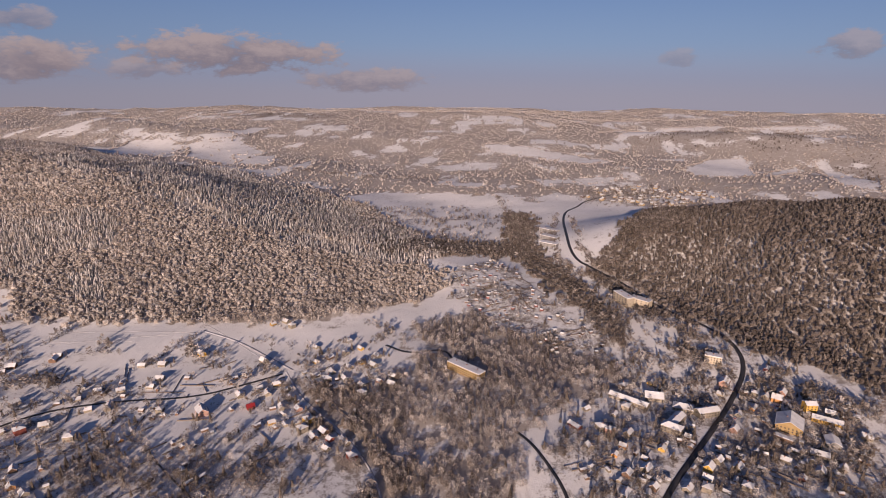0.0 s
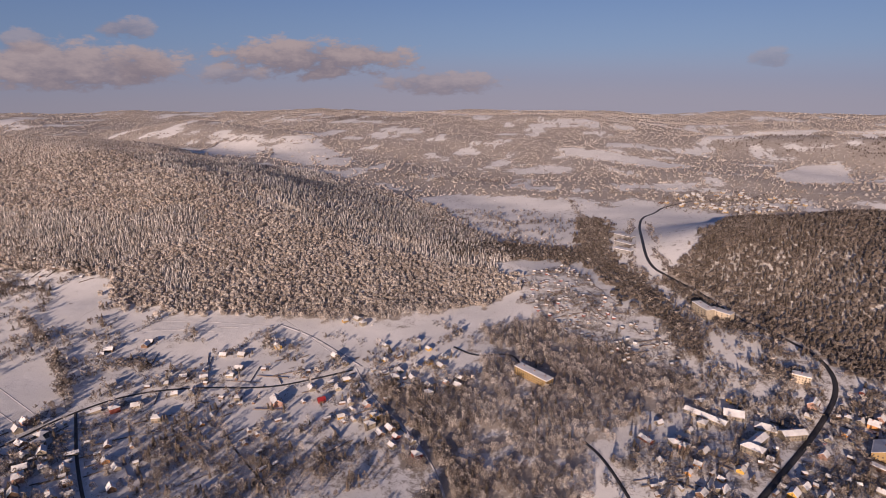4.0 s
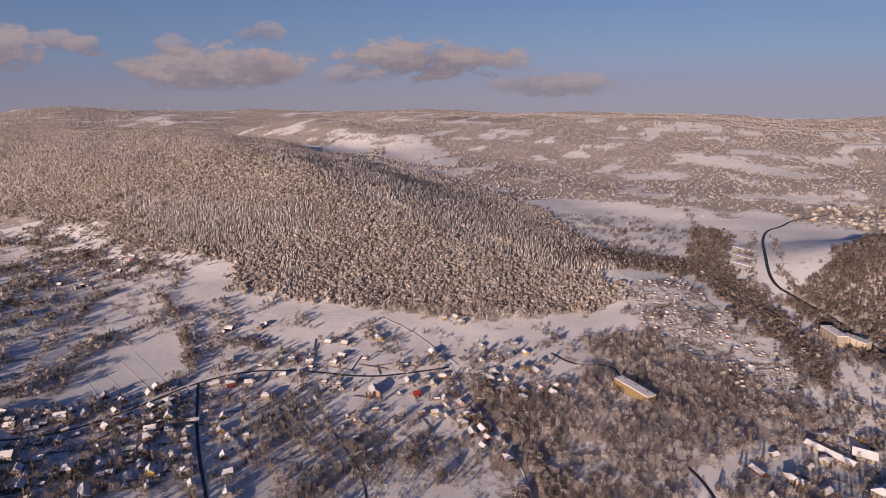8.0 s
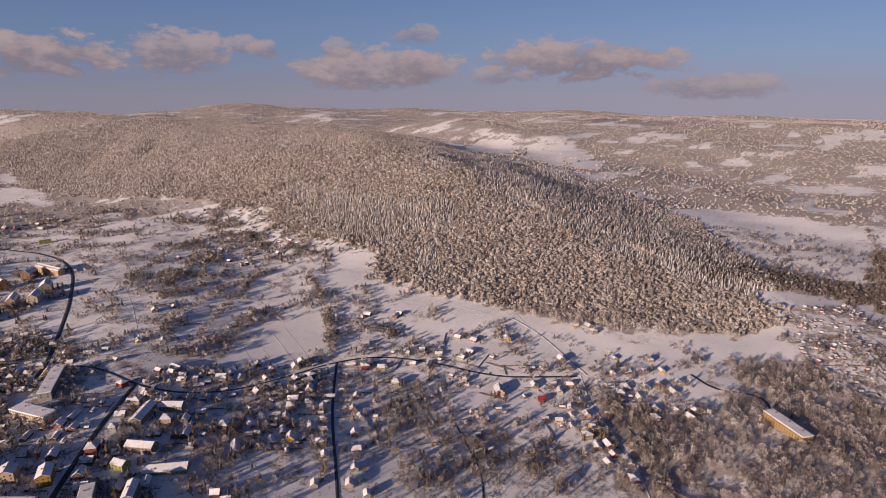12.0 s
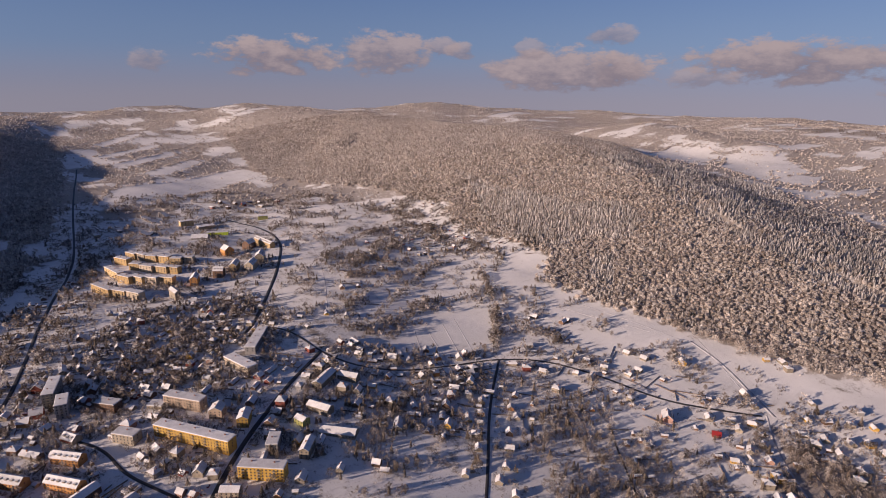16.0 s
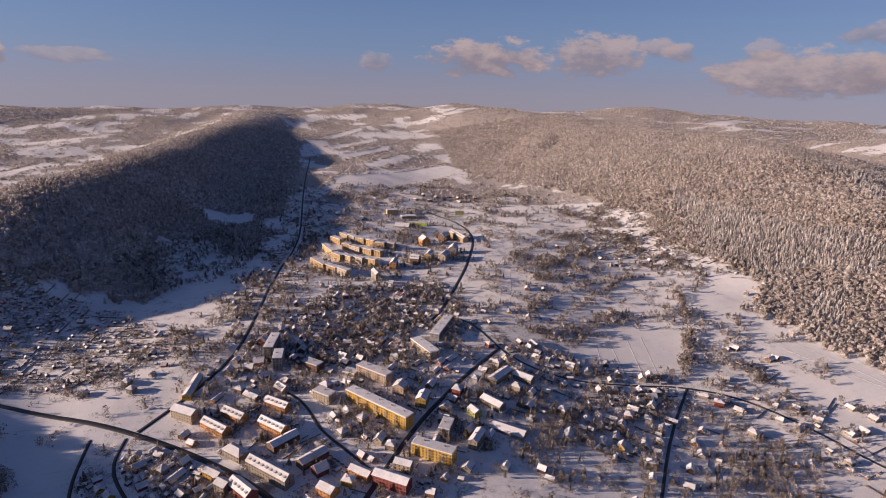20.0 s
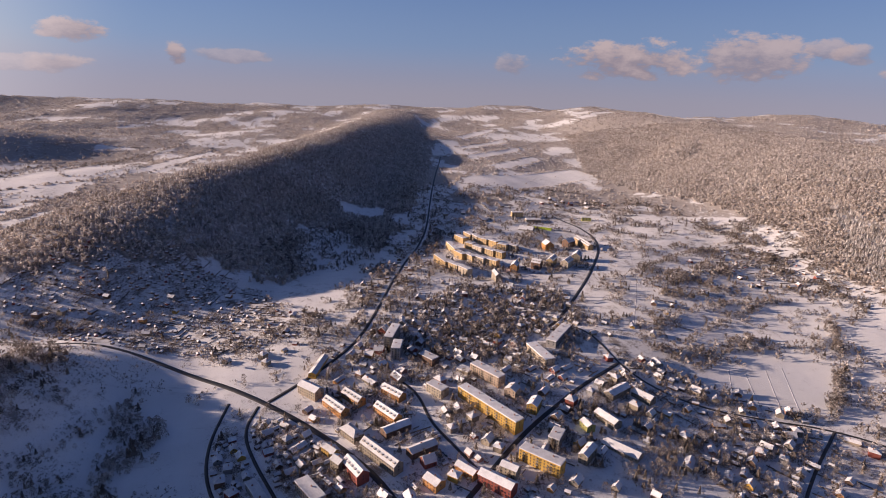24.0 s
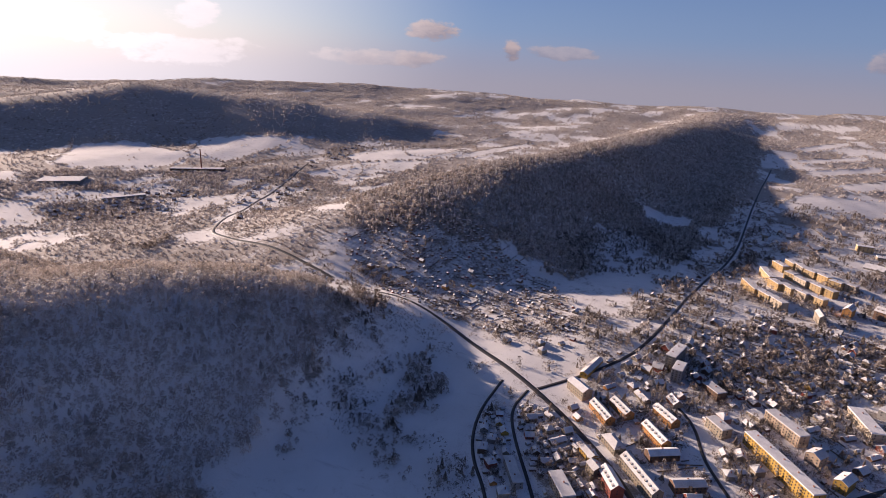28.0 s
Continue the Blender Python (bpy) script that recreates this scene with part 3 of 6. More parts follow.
# east town, meadow, gardens: extra scrub brown also stands in for dimmer light
scrub = np.clip(inside(X, Y, TOWN) * 0.5 + inside(X, Y, TOWN_EAST) * 1.0 + inside(X, Y, PLOTS) * 0.8 + inside(X, Y, MEADOW) * 0.45 + inside(X, Y, GARDENS) * 0.9 + inside(X, Y, SLOPE_PLOTS) * 0.6 + np.clip(PATCH(X, Y) * 0.4, 0, 0.5), 0, 1)
for p in CLEAN:
    scrub = np.where(inside(X, Y, p), 0.0, scrub)
ground = mesh_object("ground", np.stack([X.ravel(), Y.ravel(), Z.ravel()], 1), quads[centre_r < 4940], [GROUND],
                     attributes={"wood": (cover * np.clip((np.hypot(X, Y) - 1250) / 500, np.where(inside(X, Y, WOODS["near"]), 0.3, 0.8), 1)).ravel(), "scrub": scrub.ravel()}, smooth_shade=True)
tagged(ground, "rolling snow-covered ground with scrub and meadows", "ground", kind="structure")


# ---- trees ----
def twig_crown(rng, count, radius, tall, size, low=0.25):
    """A ragged crown of small twig sprays round a leaning axis."""
    v, f = [], []
    for i in range(count):
        a, h = rng.uniform(0, 6.283), rng.uniform(0, 1) ** 0.8
        w = math.sin(math.pi * (0.12 + 0.85 * h)) ** 0.7 * radius * rng.uniform(0.25, 1.08)
        c = np.array([math.cos(a) * w, math.sin(a) * w, tall * (low + (1 - low) * h)])
        out = np.array([math.cos(a), math.sin(a), rng.uniform(0.1, 1.3)]) + rng.normal(0, 0.35, 3)
        out /= np.linalg.norm(out)
        side = np.cross(out, rng.normal(0, 1, 3))
        side /= np.linalg.norm(side)
        s = size * rng.uniform(0.6, 1.25)
        k = len(v)
        v += [c - out * s * 0.5 - side * s * 0.28, c + side * s * 0.5, c + out * s * 0.8]
        f.append((k, k + 1, k + 2))
    return np.array(v), np.array(f)


def pine_crown(rng, tiers, sides, radius, tall):
    """Drooping tiers of boughs on a spire, jagged at the rim."""
    v, f = [], []
    for i in range(tiers):
        z0 = tall * (0.16 + 0.72 * i / tiers)
        z1 = z0 + tall * 0.34
        w = radius * (1 - 0.8 * i / tiers)
        k, turn = len(v), rng.uniform(0, 6)
        v.append((rng.normal(0, 0.1), rng.normal(0, 0.1), min(z1, tall)))
        for j in range(sides):
            a, q = turn + 6.283 * j / sides, w * rng.uniform(0.65, 1.15)
            v.append((math.cos(a) * q, math.sin(a) * q, z0 - rng.uniform(0, 0.05) * tall))
        f += [(k, k + 1 + j, k + 1 + (j + 1) % sides) for j in range(sides)]
    return np.array(v, float), np.array(f)


def dome_crown(rng, sides, rings, radius, tall, sprays, size):
    """A closed, lumpy canopy seen from far above: uneven rings to an off-centre top, with a few sprays that stick out."""
    v, f = [], []
    for k in range(rings):
        h = 0.18 + 0.6 * k / max(rings - 1, 1)
        turn, w = rng.uniform(0, 6), radius * (1.0 if rings == 1 else (0.92, 0.8)[k > 0])
        for j in range(sides):
            a, q = turn + 6.283 * (j + rng.uniform(-0.25, 0.25)) / sides, w * rng.uniform(0.7, 1.2)
            v.append((math.cos(a) * q, math.sin(a) * q, tall * (h + rng.uniform(-0.1, 0.1))))
    v.append((rng.normal(0, radius * 0.2), rng.normal(0, radius * 0.2), tall * rng.uniform(0.88, 1.08)))
    for k in range(rings - 1):
        o = k * sides
        for j in range(sides):
            a, b = o + j, o + (j + 1) % sides
            f += [(a, b, b + sides), (a, b + sides, a + sides)]
    o, top = (rings - 1) * sides, rings * sides
    f += [(o + j, o + (j + 1) % sides, top) for j in range(sides)]
    if not sprays:
        return np.array(v, float), np.array(f)
    sv, sf = twig_crown(rng, sprays, radius * 1.12, tall * 1.08, size, 0.3)
    return np.concatenate([np.array(v, float), sv]), np.concatenate([np.array(f), sf + len(v)])


def trunk_stick(tall, thick):
    v = np.array([(math.cos(a) * thick, math.sin(a) * thick, -1.0) for a in (0, 2.1, 4.2)] + [(0.05, 0, tall)])
    return v, np.array([(0, 1, 3), (1, 2, 3), (2, 0, 3)])


def stand(name, spots, kinds, picks, scales, label, category="trees"):
    """One object of many trees: each spot gets one of the kinds, turned and sized."""
    rng = np.random.RandomState(len(spots))
    vs, fs, mi, tint, base = [], [], [], [], 0
    z = height(spots[:, 0], spots[:, 1])
    for k, (tv, tf, tm) in enumerate(kinds):
        sel = np.where(picks == k)[0]
        if not len(sel):
            continue
        a, s = rng.uniform(0, 6.283, len(sel)), scales[sel]
        c, d = np.cos(a)[:, None], np.sin(a)[:, None]
        lean = rng.uniform(0.85, 1.15, len(sel))
        px = (tv[None, :, 0] * c - tv[None, :, 1] * d) * (s * lean)[:, None] + spots[sel, 0][:, None]
        py = (tv[None, :, 0] * d + tv[None, :, 1] * c) * (s * lean)[:, None] + spots[sel, 1][:, None]
        pz = tv[None, :, 2] * s[:, None] + z[sel][:, None]
        vs.append(np.stack([px, py, pz], -1).reshape(-1, 3))
        fs.append((tf[None] + (np.arange(len(sel)) * len(tv))[:, None, None] + base).reshape(-1, 3))
        mi.append(np.tile(tm, len(sel)))
        tint.append(np.repeat(rng.uniform(0, 1, len(sel)), len(tv)))
        base += len(sel) * len(tv)
    ob = mesh_object(name, np.concatenate(vs), np.concatenate(fs), [CROWN, CROWN_PINE, BARK, CROWN_BARE, CROWN_BROWN], np.concatenate(mi), {"tint": np.concatenate(tint)})
    return tagged(ob, label, category, kind="stuff")


def with_trunk(crown, tall, thick, slot):
    tv, tf = trunk_stick(tall, thick)
    cv, cf = crown
    return np.concatenate([cv, tv]), np.concatenate([cf, tf + len(cv)]), np.array([slot] * len(cf) + [2] * len(tf))


def plain(crown, slot):
    return crown[0], crown[1], np.full(len(crown[1]), slot)


def grid_spots(poly, gap, rng, jitter=0.42):
    p = np.array(poly, float)
    (x0, y0), (x1, y1) = p.min(0) - 15, p.max(0) + 15
    x, y = np.meshgrid(np.arange(x0, x1, gap), np.arange(y0, y1, gap))
    x, y = x.ravel(), y.ravel()
    x, y = x + rng.uniform(-jitter, jitter, len(x)) * gap, y + rng.uniform(-jitter, jitter, len(y)) * gap
    keep = inside(x + 9 * FINE(x, y), y + 9 * FINE(y, x), poly)
    return np.stack([x[keep], y[keep]], 1)


TR = np.random.RandomState(21)
LEAFY = [with_trunk(twig_crown(TR, 30, 3.3, 10.5, 2.5), 8.0, 0.22, 0) for _ in range(4)]
LEAFY_FINE = [with_trunk(twig_crown(TR, 84, 3.2, 9.5, 1.2), 7.5, 0.2, 0) for _ in range(4)]
LEAFY_DENSE = [with_trunk(twig_crown(TR, 38, 3.2, 10.0, 1.9), 8.0, 0.2, 0) for _ in range(4)]
BUSHY_MID = [plain(twig_crown(TR, 15, 3.5, 10.5, 3.6), 0) for _ in range(4)]
LEAFY_MID = [plain(dome_crown(TR, 5, 2, r, h, 3, 2.2), 0) for r, h in ((4.3, 8.5), (3.6, 9.5), (5.0, 8.0), (4.0, 7.0), (3.2, 7.5))]
PINES = [with_trunk(pine_crown(TR, 4, 6, 2.9, 11.5), 10, 0.2, 1) for _ in range(3)]
PINES_MID = [plain(pine_crown(TR, 3, 5, 3.2, 11.5), 1) for _ in range(3)]
CLUMPS = [plain(dome_crown(TR, 5, 1, r, h, 2, 3.4), 0) for r, h in ((5.6, 7.5), (4.8, 8.5), (6.2, 7.0), (5.0, 6.5), (4.4, 8.0))]
CLUMPS_PINE = [plain(pine_crown(TR, 2, 4, 4.2, 11.0), 1) for _ in range(3)]
# stands of snowy conifers on the long hill
CONIFERS = [
    [(-1316, 1175), (-1067, 1030), (-944, 925), (-787, 874), (-699, 884), (-669, 979), (-598, 995), (-622, 1087), (-706, 1133), (-792, 1076), (-942, 1104), (-1034, 1091), (-1148, 1117)],
    [(-612, 890), (-595, 945), (-518, 835), (-544, 802)],
]


def brown(kinds):
    """The same trees with hardly any frost; in shaded woods the brown also stands for shade."""
    return [(v, f, np.where(m == 0, 4, np.where(m == 1, 3, m))) for v, f, m in kinds]


def wood(name, poly, gap, label, pine=0.15, near=850, most=3300, fine=False, dense=False, bare=False):
    """A wood over a polygon, finer towards the camera."""
    spots = clear_of(grid_spots(poly, gap, TR), 1.0)
    if poly is WOODS["big"]:
        spots = spots[~inside(spots[:, 0], spots[:, 1], WOODS["back"])]
    for p in GLADES:
        spots = spots[~inside(spots[:, 0] + 9 * FINE(spots[:, 0], spots[:, 1]), spots[:, 1], p)]
    r = np.hypot(*spots.T)
    thin = np.where(r < near, 1.0, np.where(r < 1500, 0.86, 0.55))
    spots = spots[(TR.uniform(0, 1, len(spots)) < thin) & (r < most)]
    if fine:
        spots = spots[FINE(spots[:, 0] * 0.9, spots[:, 1] * 0.9) > -1.05]
    r = np.hypot(*spots.T)
    share = pine + 0.4 * pine * PATCH(spots[:, 0] * 1.7, spots[:, 1] * 1.7)
    for p in CONIFERS:
        share = np.where(inside(spots[:, 0], spots[:, 1], p), 0.85, share)
    piney = TR.uniform(0, 1, len(r)) < np.clip(share, 0, 1)
    five, three = TR.randint(0, 5, len(r)), TR.randint(0, 3, len(r))
    close = (r < near) & (np.degrees(np.arctan2(-spots[:, 0], spots[:, 1])) < 158)
    picks = np.where(close, np.where(piney, 4 + three, five % 4), np.where(r < 1900, np.where(piney, 12 + three, 7 + five), np.where(piney, 20 + three, 15 + five)))
    scales = TR.uniform(0.55, 1.08, len(r)) * np.where(r > 1900, 1.05, 1.0)
    kinds = (LEAFY_FINE if fine else LEAFY_DENSE if dense else LEAFY) + PINES + LEAFY_MID + PINES_MID + CLUMPS + CLUMPS_PINE
    if bare:
        kinds = brown(kinds)
    elif fine:
        kinds = kinds[:2] + brown(kinds[2:])
    return stand(name, spots, kinds, picks, scales, label)


# ---- roads ----
def strip_road(name, line, width, mat, label, lift=0.3, category="road", drop=0.5):
    """A road draped over the ground along a smoothed line of places."""
    p = np.array(line, float)
    for _ in range(3):
        q = np.empty((2 * len(p), 2))
        q[0], q[-1] = p[0], p[-1]
        q[1:-1:2], q[2:-1:2] = p[:-1] * 0.75 + p[1:] * 0.25, p[:-1] * 0.25 + p[1:] * 0.75
        p = q
    length = np.concatenate([[0], np.cumsum(np.hypot(*np.diff(p, axis=0).T))])
    s = np.arange(0, length[-1], 5.0)
    x, y = np.interp(s, length, p[:, 0]), np.interp(s, length, p[:, 1])
    tx, ty = np.gradient(x), np.gradient(y)
    n = np.hypot(tx, ty) + 1e-9
    nx, ny = -ty / n, tx / n
    rows = []
    for o, dz in ((-0.5, -drop), (-0.46, 0.0), (0.0, 0.08), (0.46, 0.0), (0.5, -drop)):
        rx, ry = x + nx * o * width, y + ny * o * width
        rows.append(np.stack([rx, ry, height(x, y) * 0.5 + height(rx, ry) * 0.5 + lift + dz], 1))
    k, m = len(rows), len(s)
    v = np.concatenate(rows)
    i = np.arange(k * m).reshape(k, m)
    f = np.stack([i[:-1, :-1], i[:-1, 1:], i[1:, 1:], i[1:, :-1]], -1).reshape(-1, 4)
    return tagged(mesh_object(name, v, f[:, ::-1], [mat], smooth_shade=True), label, category, kind="structure")


ROADS = [
    ("road_east", [(160, 359), (200, 419), (253, 479), (332, 572), (386, 645), (399, 718), (379, 765), (346, 811), (319, 911), (286, 984), (253, 1057), (286, 1283), (326, 1483), (379, 1549), (420, 1640), (520, 1710)], 6, ASPHALT, "black cleared main road along the valley"),
    ("street_village", [(-725, 286), (-692, 313), (-585, 319), (-519, 366), (-492, 446), (-479, 499), (-439, 552), (-372, 579), (-286, 585), (-233, 618), (-193, 645)], 3.2, ASPHALT, "dark village street between gardens"),
    ("track_field", [(-186, 652), (-219, 678), (-279, 725), (-339, 751)], 4, TRAMPLED, "trodden snowy track across the field"),
    ("lane_belt", [(-193, 648), (-157, 585), (-88, 505), (-53, 439), (-37, 359)], 2.4, TRAMPLED, "narrow trodden lane beside the tree belt"),
    ("lane_north", [(-73, 712), (-40, 685), (7, 705), (20, 665)], 3.5, ASPHALT, "dark lane to the hotel"),
    ("street_cross", [(-472, 503), (-399, 412), (-306, 319), (-266, 273)], 3.2, ASPHALT, "straight dark side street"),
]
ROADS += [
    ("street_town", [(-339, 40), (-392, 86), (-472, 153), (-539, 226), (-612, 317)], 5.2, ASPHALT, "dark town street past the apartment blocks"),
    ("road_estate", [(-718, 259), (-745, 286), (-964, 426), (-1197, 539), (-1350, 552), (-1416, 532), (-1476, 519)], 5.6, ASPHALT, "dark road up to the housing estate"),
    ("road_south", [(-1656, -1170), (-1097, -938), (-831, -831), (-785, -745), (-765, -625), (-725, -505), (-685, -386), (-652, -253), (-552, -100), (-472, -20), (-399, 27), (-339, 40)], 6.4, ASPHALT, "wide black main road into the town"),
    ("road_valley", [(-552, -100), (-625, -33), (-732, 13), (-938, 53), (-1237, 140), (-1556, 186), (-1822, 226), (-2527, 346)], 4.6, ASPHALT, "dark valley road below the ridge"),
    ("lane_meadow", [(-552, -140), (-485, -146), (-426, -133), (-379, -100), (-319, -80)], 3.2, ASPHALT, "curved dark lane round the meadow"),
    ("lane_yards", [(-545, -109), (-505, -117), (-459, -100), (-392, -64), (-332, -40)], 3.2, ASPHALT, "dark lane between yards"),
]
ROADS += [
    ("street_inner", [(-585, 40), (-552, 60), (-505, 66), (-472, 80), (-419, 104)], 3.2, ASPHALT, "dark street among the blocks"),
    ("lane_stream", [(80, 512), (93, 492), (106, 452), (113, 426), (117, 359)], 3.2, ASPHALT, "dark lane beside the stream"),
    ("path_orchard", [(-286, 485), (-259, 459), (-213, 419), (-186, 372)], 2, ASPHALT, "dark path through the orchard"),
]
ROADS += [("track_%d" % n, line, 1.3, TRAMPLED, "narrow trodden track in the snow") for n, line in enumerate([
    [(-590, 479), (-508, 444)],
    [(-598, 512), (-509, 469)],
    [(-602, 538), (-511, 492)],
    [(-602, 463), (-526, 421)],
    [(-538, 691), (-378, 733)],
    [(-512, 732), (-329, 744)],
    [(-715, 712), (-628, 645), (-552, 579), (-482, 501)],
    [(-537, 588), (-466, 608)],
    [(-567, 699), (-414, 711)],
    [(-367, 791), (-283, 723), (-204, 654)],
    [(-1526, 471), (-1240, 509)],
    [(-1339, 652), (-916, 491), (-722, 390)],
    [(-1117, 801), (-850, 811)],
])]
for name, line, width, mat, label in ROADS:
    strip_road(name, line, width, mat, label, *((0.07, "track", 0.3) if mat is TRAMPLED else ()))


# ---- walls, roofs and fittings ----
WALLS = {
    "yellow": ((0.42, 0.25, 0.045), (0.52, 0.33, 0.08)), "ochre": ((0.36, 0.24, 0.10), (0.43, 0.30, 0.14)), "tan": ((0.44, 0.31, 0.16), (0.50, 0.37, 0.20)),
    "sand": ((0.40, 0.33, 0.24), (0.47, 0.40, 0.31)), "peach": ((0.46, 0.34, 0.24), (0.54, 0.42, 0.32)), "cream": ((0.23, 0.195, 0.145), (0.36, 0.31, 0.245)),
    "orange": ((0.44, 0.20, 0.06), (0.52, 0.27, 0.10)), "pink": ((0.36, 0.21, 0.165), (0.44, 0.28, 0.225)), "red": ((0.20, 0.05, 0.04), (0.29, 0.08, 0.055)),
    "brown": ((0.12, 0.07, 0.045), (0.20, 0.12, 0.08)), "grey": ((0.22, 0.21, 0.205), (0.31, 0.30, 0.29)), "lime": ((0.42, 0.42, 0.12), (0.50, 0.48, 0.18)),
    "limegreen": ((0.48, 0.66, 0.03), (0.56, 0.72, 0.07)),
}
WALL = {k: surface("wall_render_" + k, a, b, 0.35, 0.85, relief=0.02, fine=2.5, vary=0.45) for k, (a, b) in WALLS.items()}
GLASS = surface("window_glass", (0.035, 0.04, 0.05), (0.09, 0.095, 0.105), 0.3, 0.12, vary=0.6)
BRICK = surface("chimney_brick", (0.22, 0.10, 0.07), (0.34, 0.17, 0.12), 1.2, 0.9, vary=0.2)
DARK_ROOF = surface("dark_sheet_roof", (0.07, 0.065, 0.07), (0.40, 0.39, 0.40), 0.14, 0.5, fine=0.5)
RED_ROOF = surface("red_sheet_roof", (0.26, 0.022, 0.025), (0.33, 0.035, 0.035), 0.4, 0.45)
DOOR = surface("door_wood", (0.10, 0.06, 0.04), (0.18, 0.11, 0.07), 0.9, 0.6, vary=0.3)
STEEL = surface("weathered_steel", (0.18, 0.18, 0.19), (0.30, 0.30, 0.31), 0.6, 0.5, metal=0.6)
RUBBER = surface("tyre_rubber", (0.02, 0.02, 0.02), (0.04, 0.04, 0.04), 2.0, 0.8)
FENCE_WOOD = surface("weathered_fence", (0.10, 0.075, 0.06), (0.20, 0.16, 0.13), 0.7, 0.85, vary=0.3)
FLEX = {}


def poly_mesh(name, verts, faces, mats, index=None):
    me = bpy.data.meshes.new(name)
    me.from_pydata([tuple(v) for v in verts], [], faces)
    for m in mats:
        me.materials.append(m)
    if index:
        me.polygons.foreach_set("material_index", index)
    me.validate()
    me.update()
    return me


BOX = [(0, 3, 2, 1), (4, 5, 6, 7), (0, 1, 5, 4), (1, 2, 6, 5), (2, 3, 7, 6), (3, 0, 4, 7)]


def box_data(boxes):
    v, f = [], []
    for x, y, z, sx, sy, sz in boxes:
        k = len(v)
        v += [(x + a * sx / 2, y + b * sy / 2, z + c * sz) for c in (0, 1) for a, b in ((-1, -1), (1, -1), (1, 1), (-1, 1))]
        f += [tuple(i + k for i in q) for q in BOX]
    return v, f


def box_mesh(name, boxes, mat):
    """Boxes given by the middle of their base and their sizes, with softened edges by a small chamfer on top."""
    key = (name, tuple(boxes), mat.name)
    if key not in FLEX:
        v, f = box_data(boxes)
        FLEX[key] = poly_mesh(name, v, f, [mat])
    return FLEX[key]


def part(name, me, parent, at=(0, 0, 0), turn=0.0, label=""):
    ob = new(name, me)
    ob.parent = parent
    ob.matrix_basis = pose(*at, 0, 0, turn)
    return tagged(ob, label)


def gable_body(w, d, h, rise, mat, ridge_x=True, sink=2.0):
    """Walls with two gables; the ridge runs along x."""
    a, b = w / 2, d / 2
    v = [(-a, -b, -sink), (a, -b, -sink), (a, b, -sink), (-a, b, -sink), (-a, -b, h), (a, -b, h), (a, b, h), (-a, b, h), (-a, 0, h + rise), (a, 0, h + rise)]
    f = [(0, 1, 5, 4), (2, 3, 7, 6), (1, 2, 6, 9, 5), (3, 0, 4, 8, 7)]
    return poly_mesh("body", v, f, [mat])


def gable_roof(w, d, h, rise, mat, over=0.55, thick=0.32):
    """Two slopes with depth, soft at the eaves, that overhang the walls."""
    a, b = w / 2 + over, d / 2 + over
    drop = rise * over / (d / 2)
    z0, z1 = h - drop + 0.05, h + rise + 0.05
    v = []
    for x in (-a, a):
        v += [(x, -b, z0), (x, 0, z1), (x, b, z0), (x, b * 1.01, z0 + thick * 0.6), (x, b * 0.96, z0 + thick), (x, 0.18, z1 + thick), (x, -0.18, z1 + thick), (x, -b * 0.96, z0 + thick), (x, -b * 1.01, z0 + thick * 0.6)]
    n = 9
    f = [tuple(range(n - 1, -1, -1)), tuple(range(n, 2 * n))]
    f += [(i, (i + 1) % n, n + (i + 1) % n, n + i) for i in range(n)]
    return poly_mesh("roof", v, f, [mat])


def hip_roof(w, d, h, rise, mat, over=0.5, thick=0.3):
    a, b = w / 2 + over, d / 2 + over
    k = max(a - b, 0.3)
    v = [(-a, -b, h), (a, -b, h), (a, b, h), (-a, b, h), (-a, -b, h + thick), (a, -b, h + thick), (a, b, h + thick), (-a, b, h + thick), (-k, 0, h + rise + thick), (k, 0, h + rise + thick)]
    f = [(3, 2, 1, 0), (0, 1, 5, 4), (1, 2, 6, 5), (2, 3, 7, 6), (3, 0, 4, 7), (4, 5, 9, 8), (5, 6, 9), (6, 7, 8, 9), (7, 4, 8)]
    return poly_mesh("roof", v, f, [mat])


WINDOW = box_mesh("window", [(0, 0, 0, 1.25, 0.12, 1.45)], GLASS)
WINDOW_TALL = box_mesh("window", [(0, 0, 0, 1.7, 0.12, 1.5)], GLASS)
DOOR_MESH = box_mesh("door", [(0, 0, 0, 1.1, 0.14, 2.1)], DOOR)
CHIMNEY = box_mesh("chimney", [(0, 0, 0, 0.7, 0.7, 1.7), (0, 0, 1.7, 0.85, 0.85, 0.22)], BRICK)
VENT = box_mesh("vent", [(0, 0, 0, 1.3, 0.8, 1.1), (0, 0, 1.1, 1.5, 1.0, 0.2)], BRICK)
BALCONY = box_mesh("balcony", [(0, 0, 0, 2.8, 1.1, 0.18), (0, -0.5, 0.18, 2.8, 0.08, 0.95), (-1.36, 0, 0.18, 0.08, 1.0, 0.95), (1.36, 0, 0.18, 0.08, 1.0, 0.95)], WALL["cream"])
DORMER = poly_mesh("dormer", [(-1.1, -1.2, 0), (1.1, -1.2, 0), (1.1, 1.4, 0), (-1.1, 1.4, 0), (-1.25, -1.35, 1.3), (1.25, -1.35, 1.3), (1.25, 1.6, 1.6), (-1.25, 1.6, 1.6)], BOX, [WALL["cream"], ROOF_SNOW], [0, 1, 0, 0, 0, 0])


def thing(name, x, y, turn, label, category, group="", sink=0.0, z=None):
    e = new(name)
    e.matrix_basis = pose(x, y, (float(height(x, y)) if z is None else z) - sink, 0, 0, turn)
    return tagged(e, label, category, group)


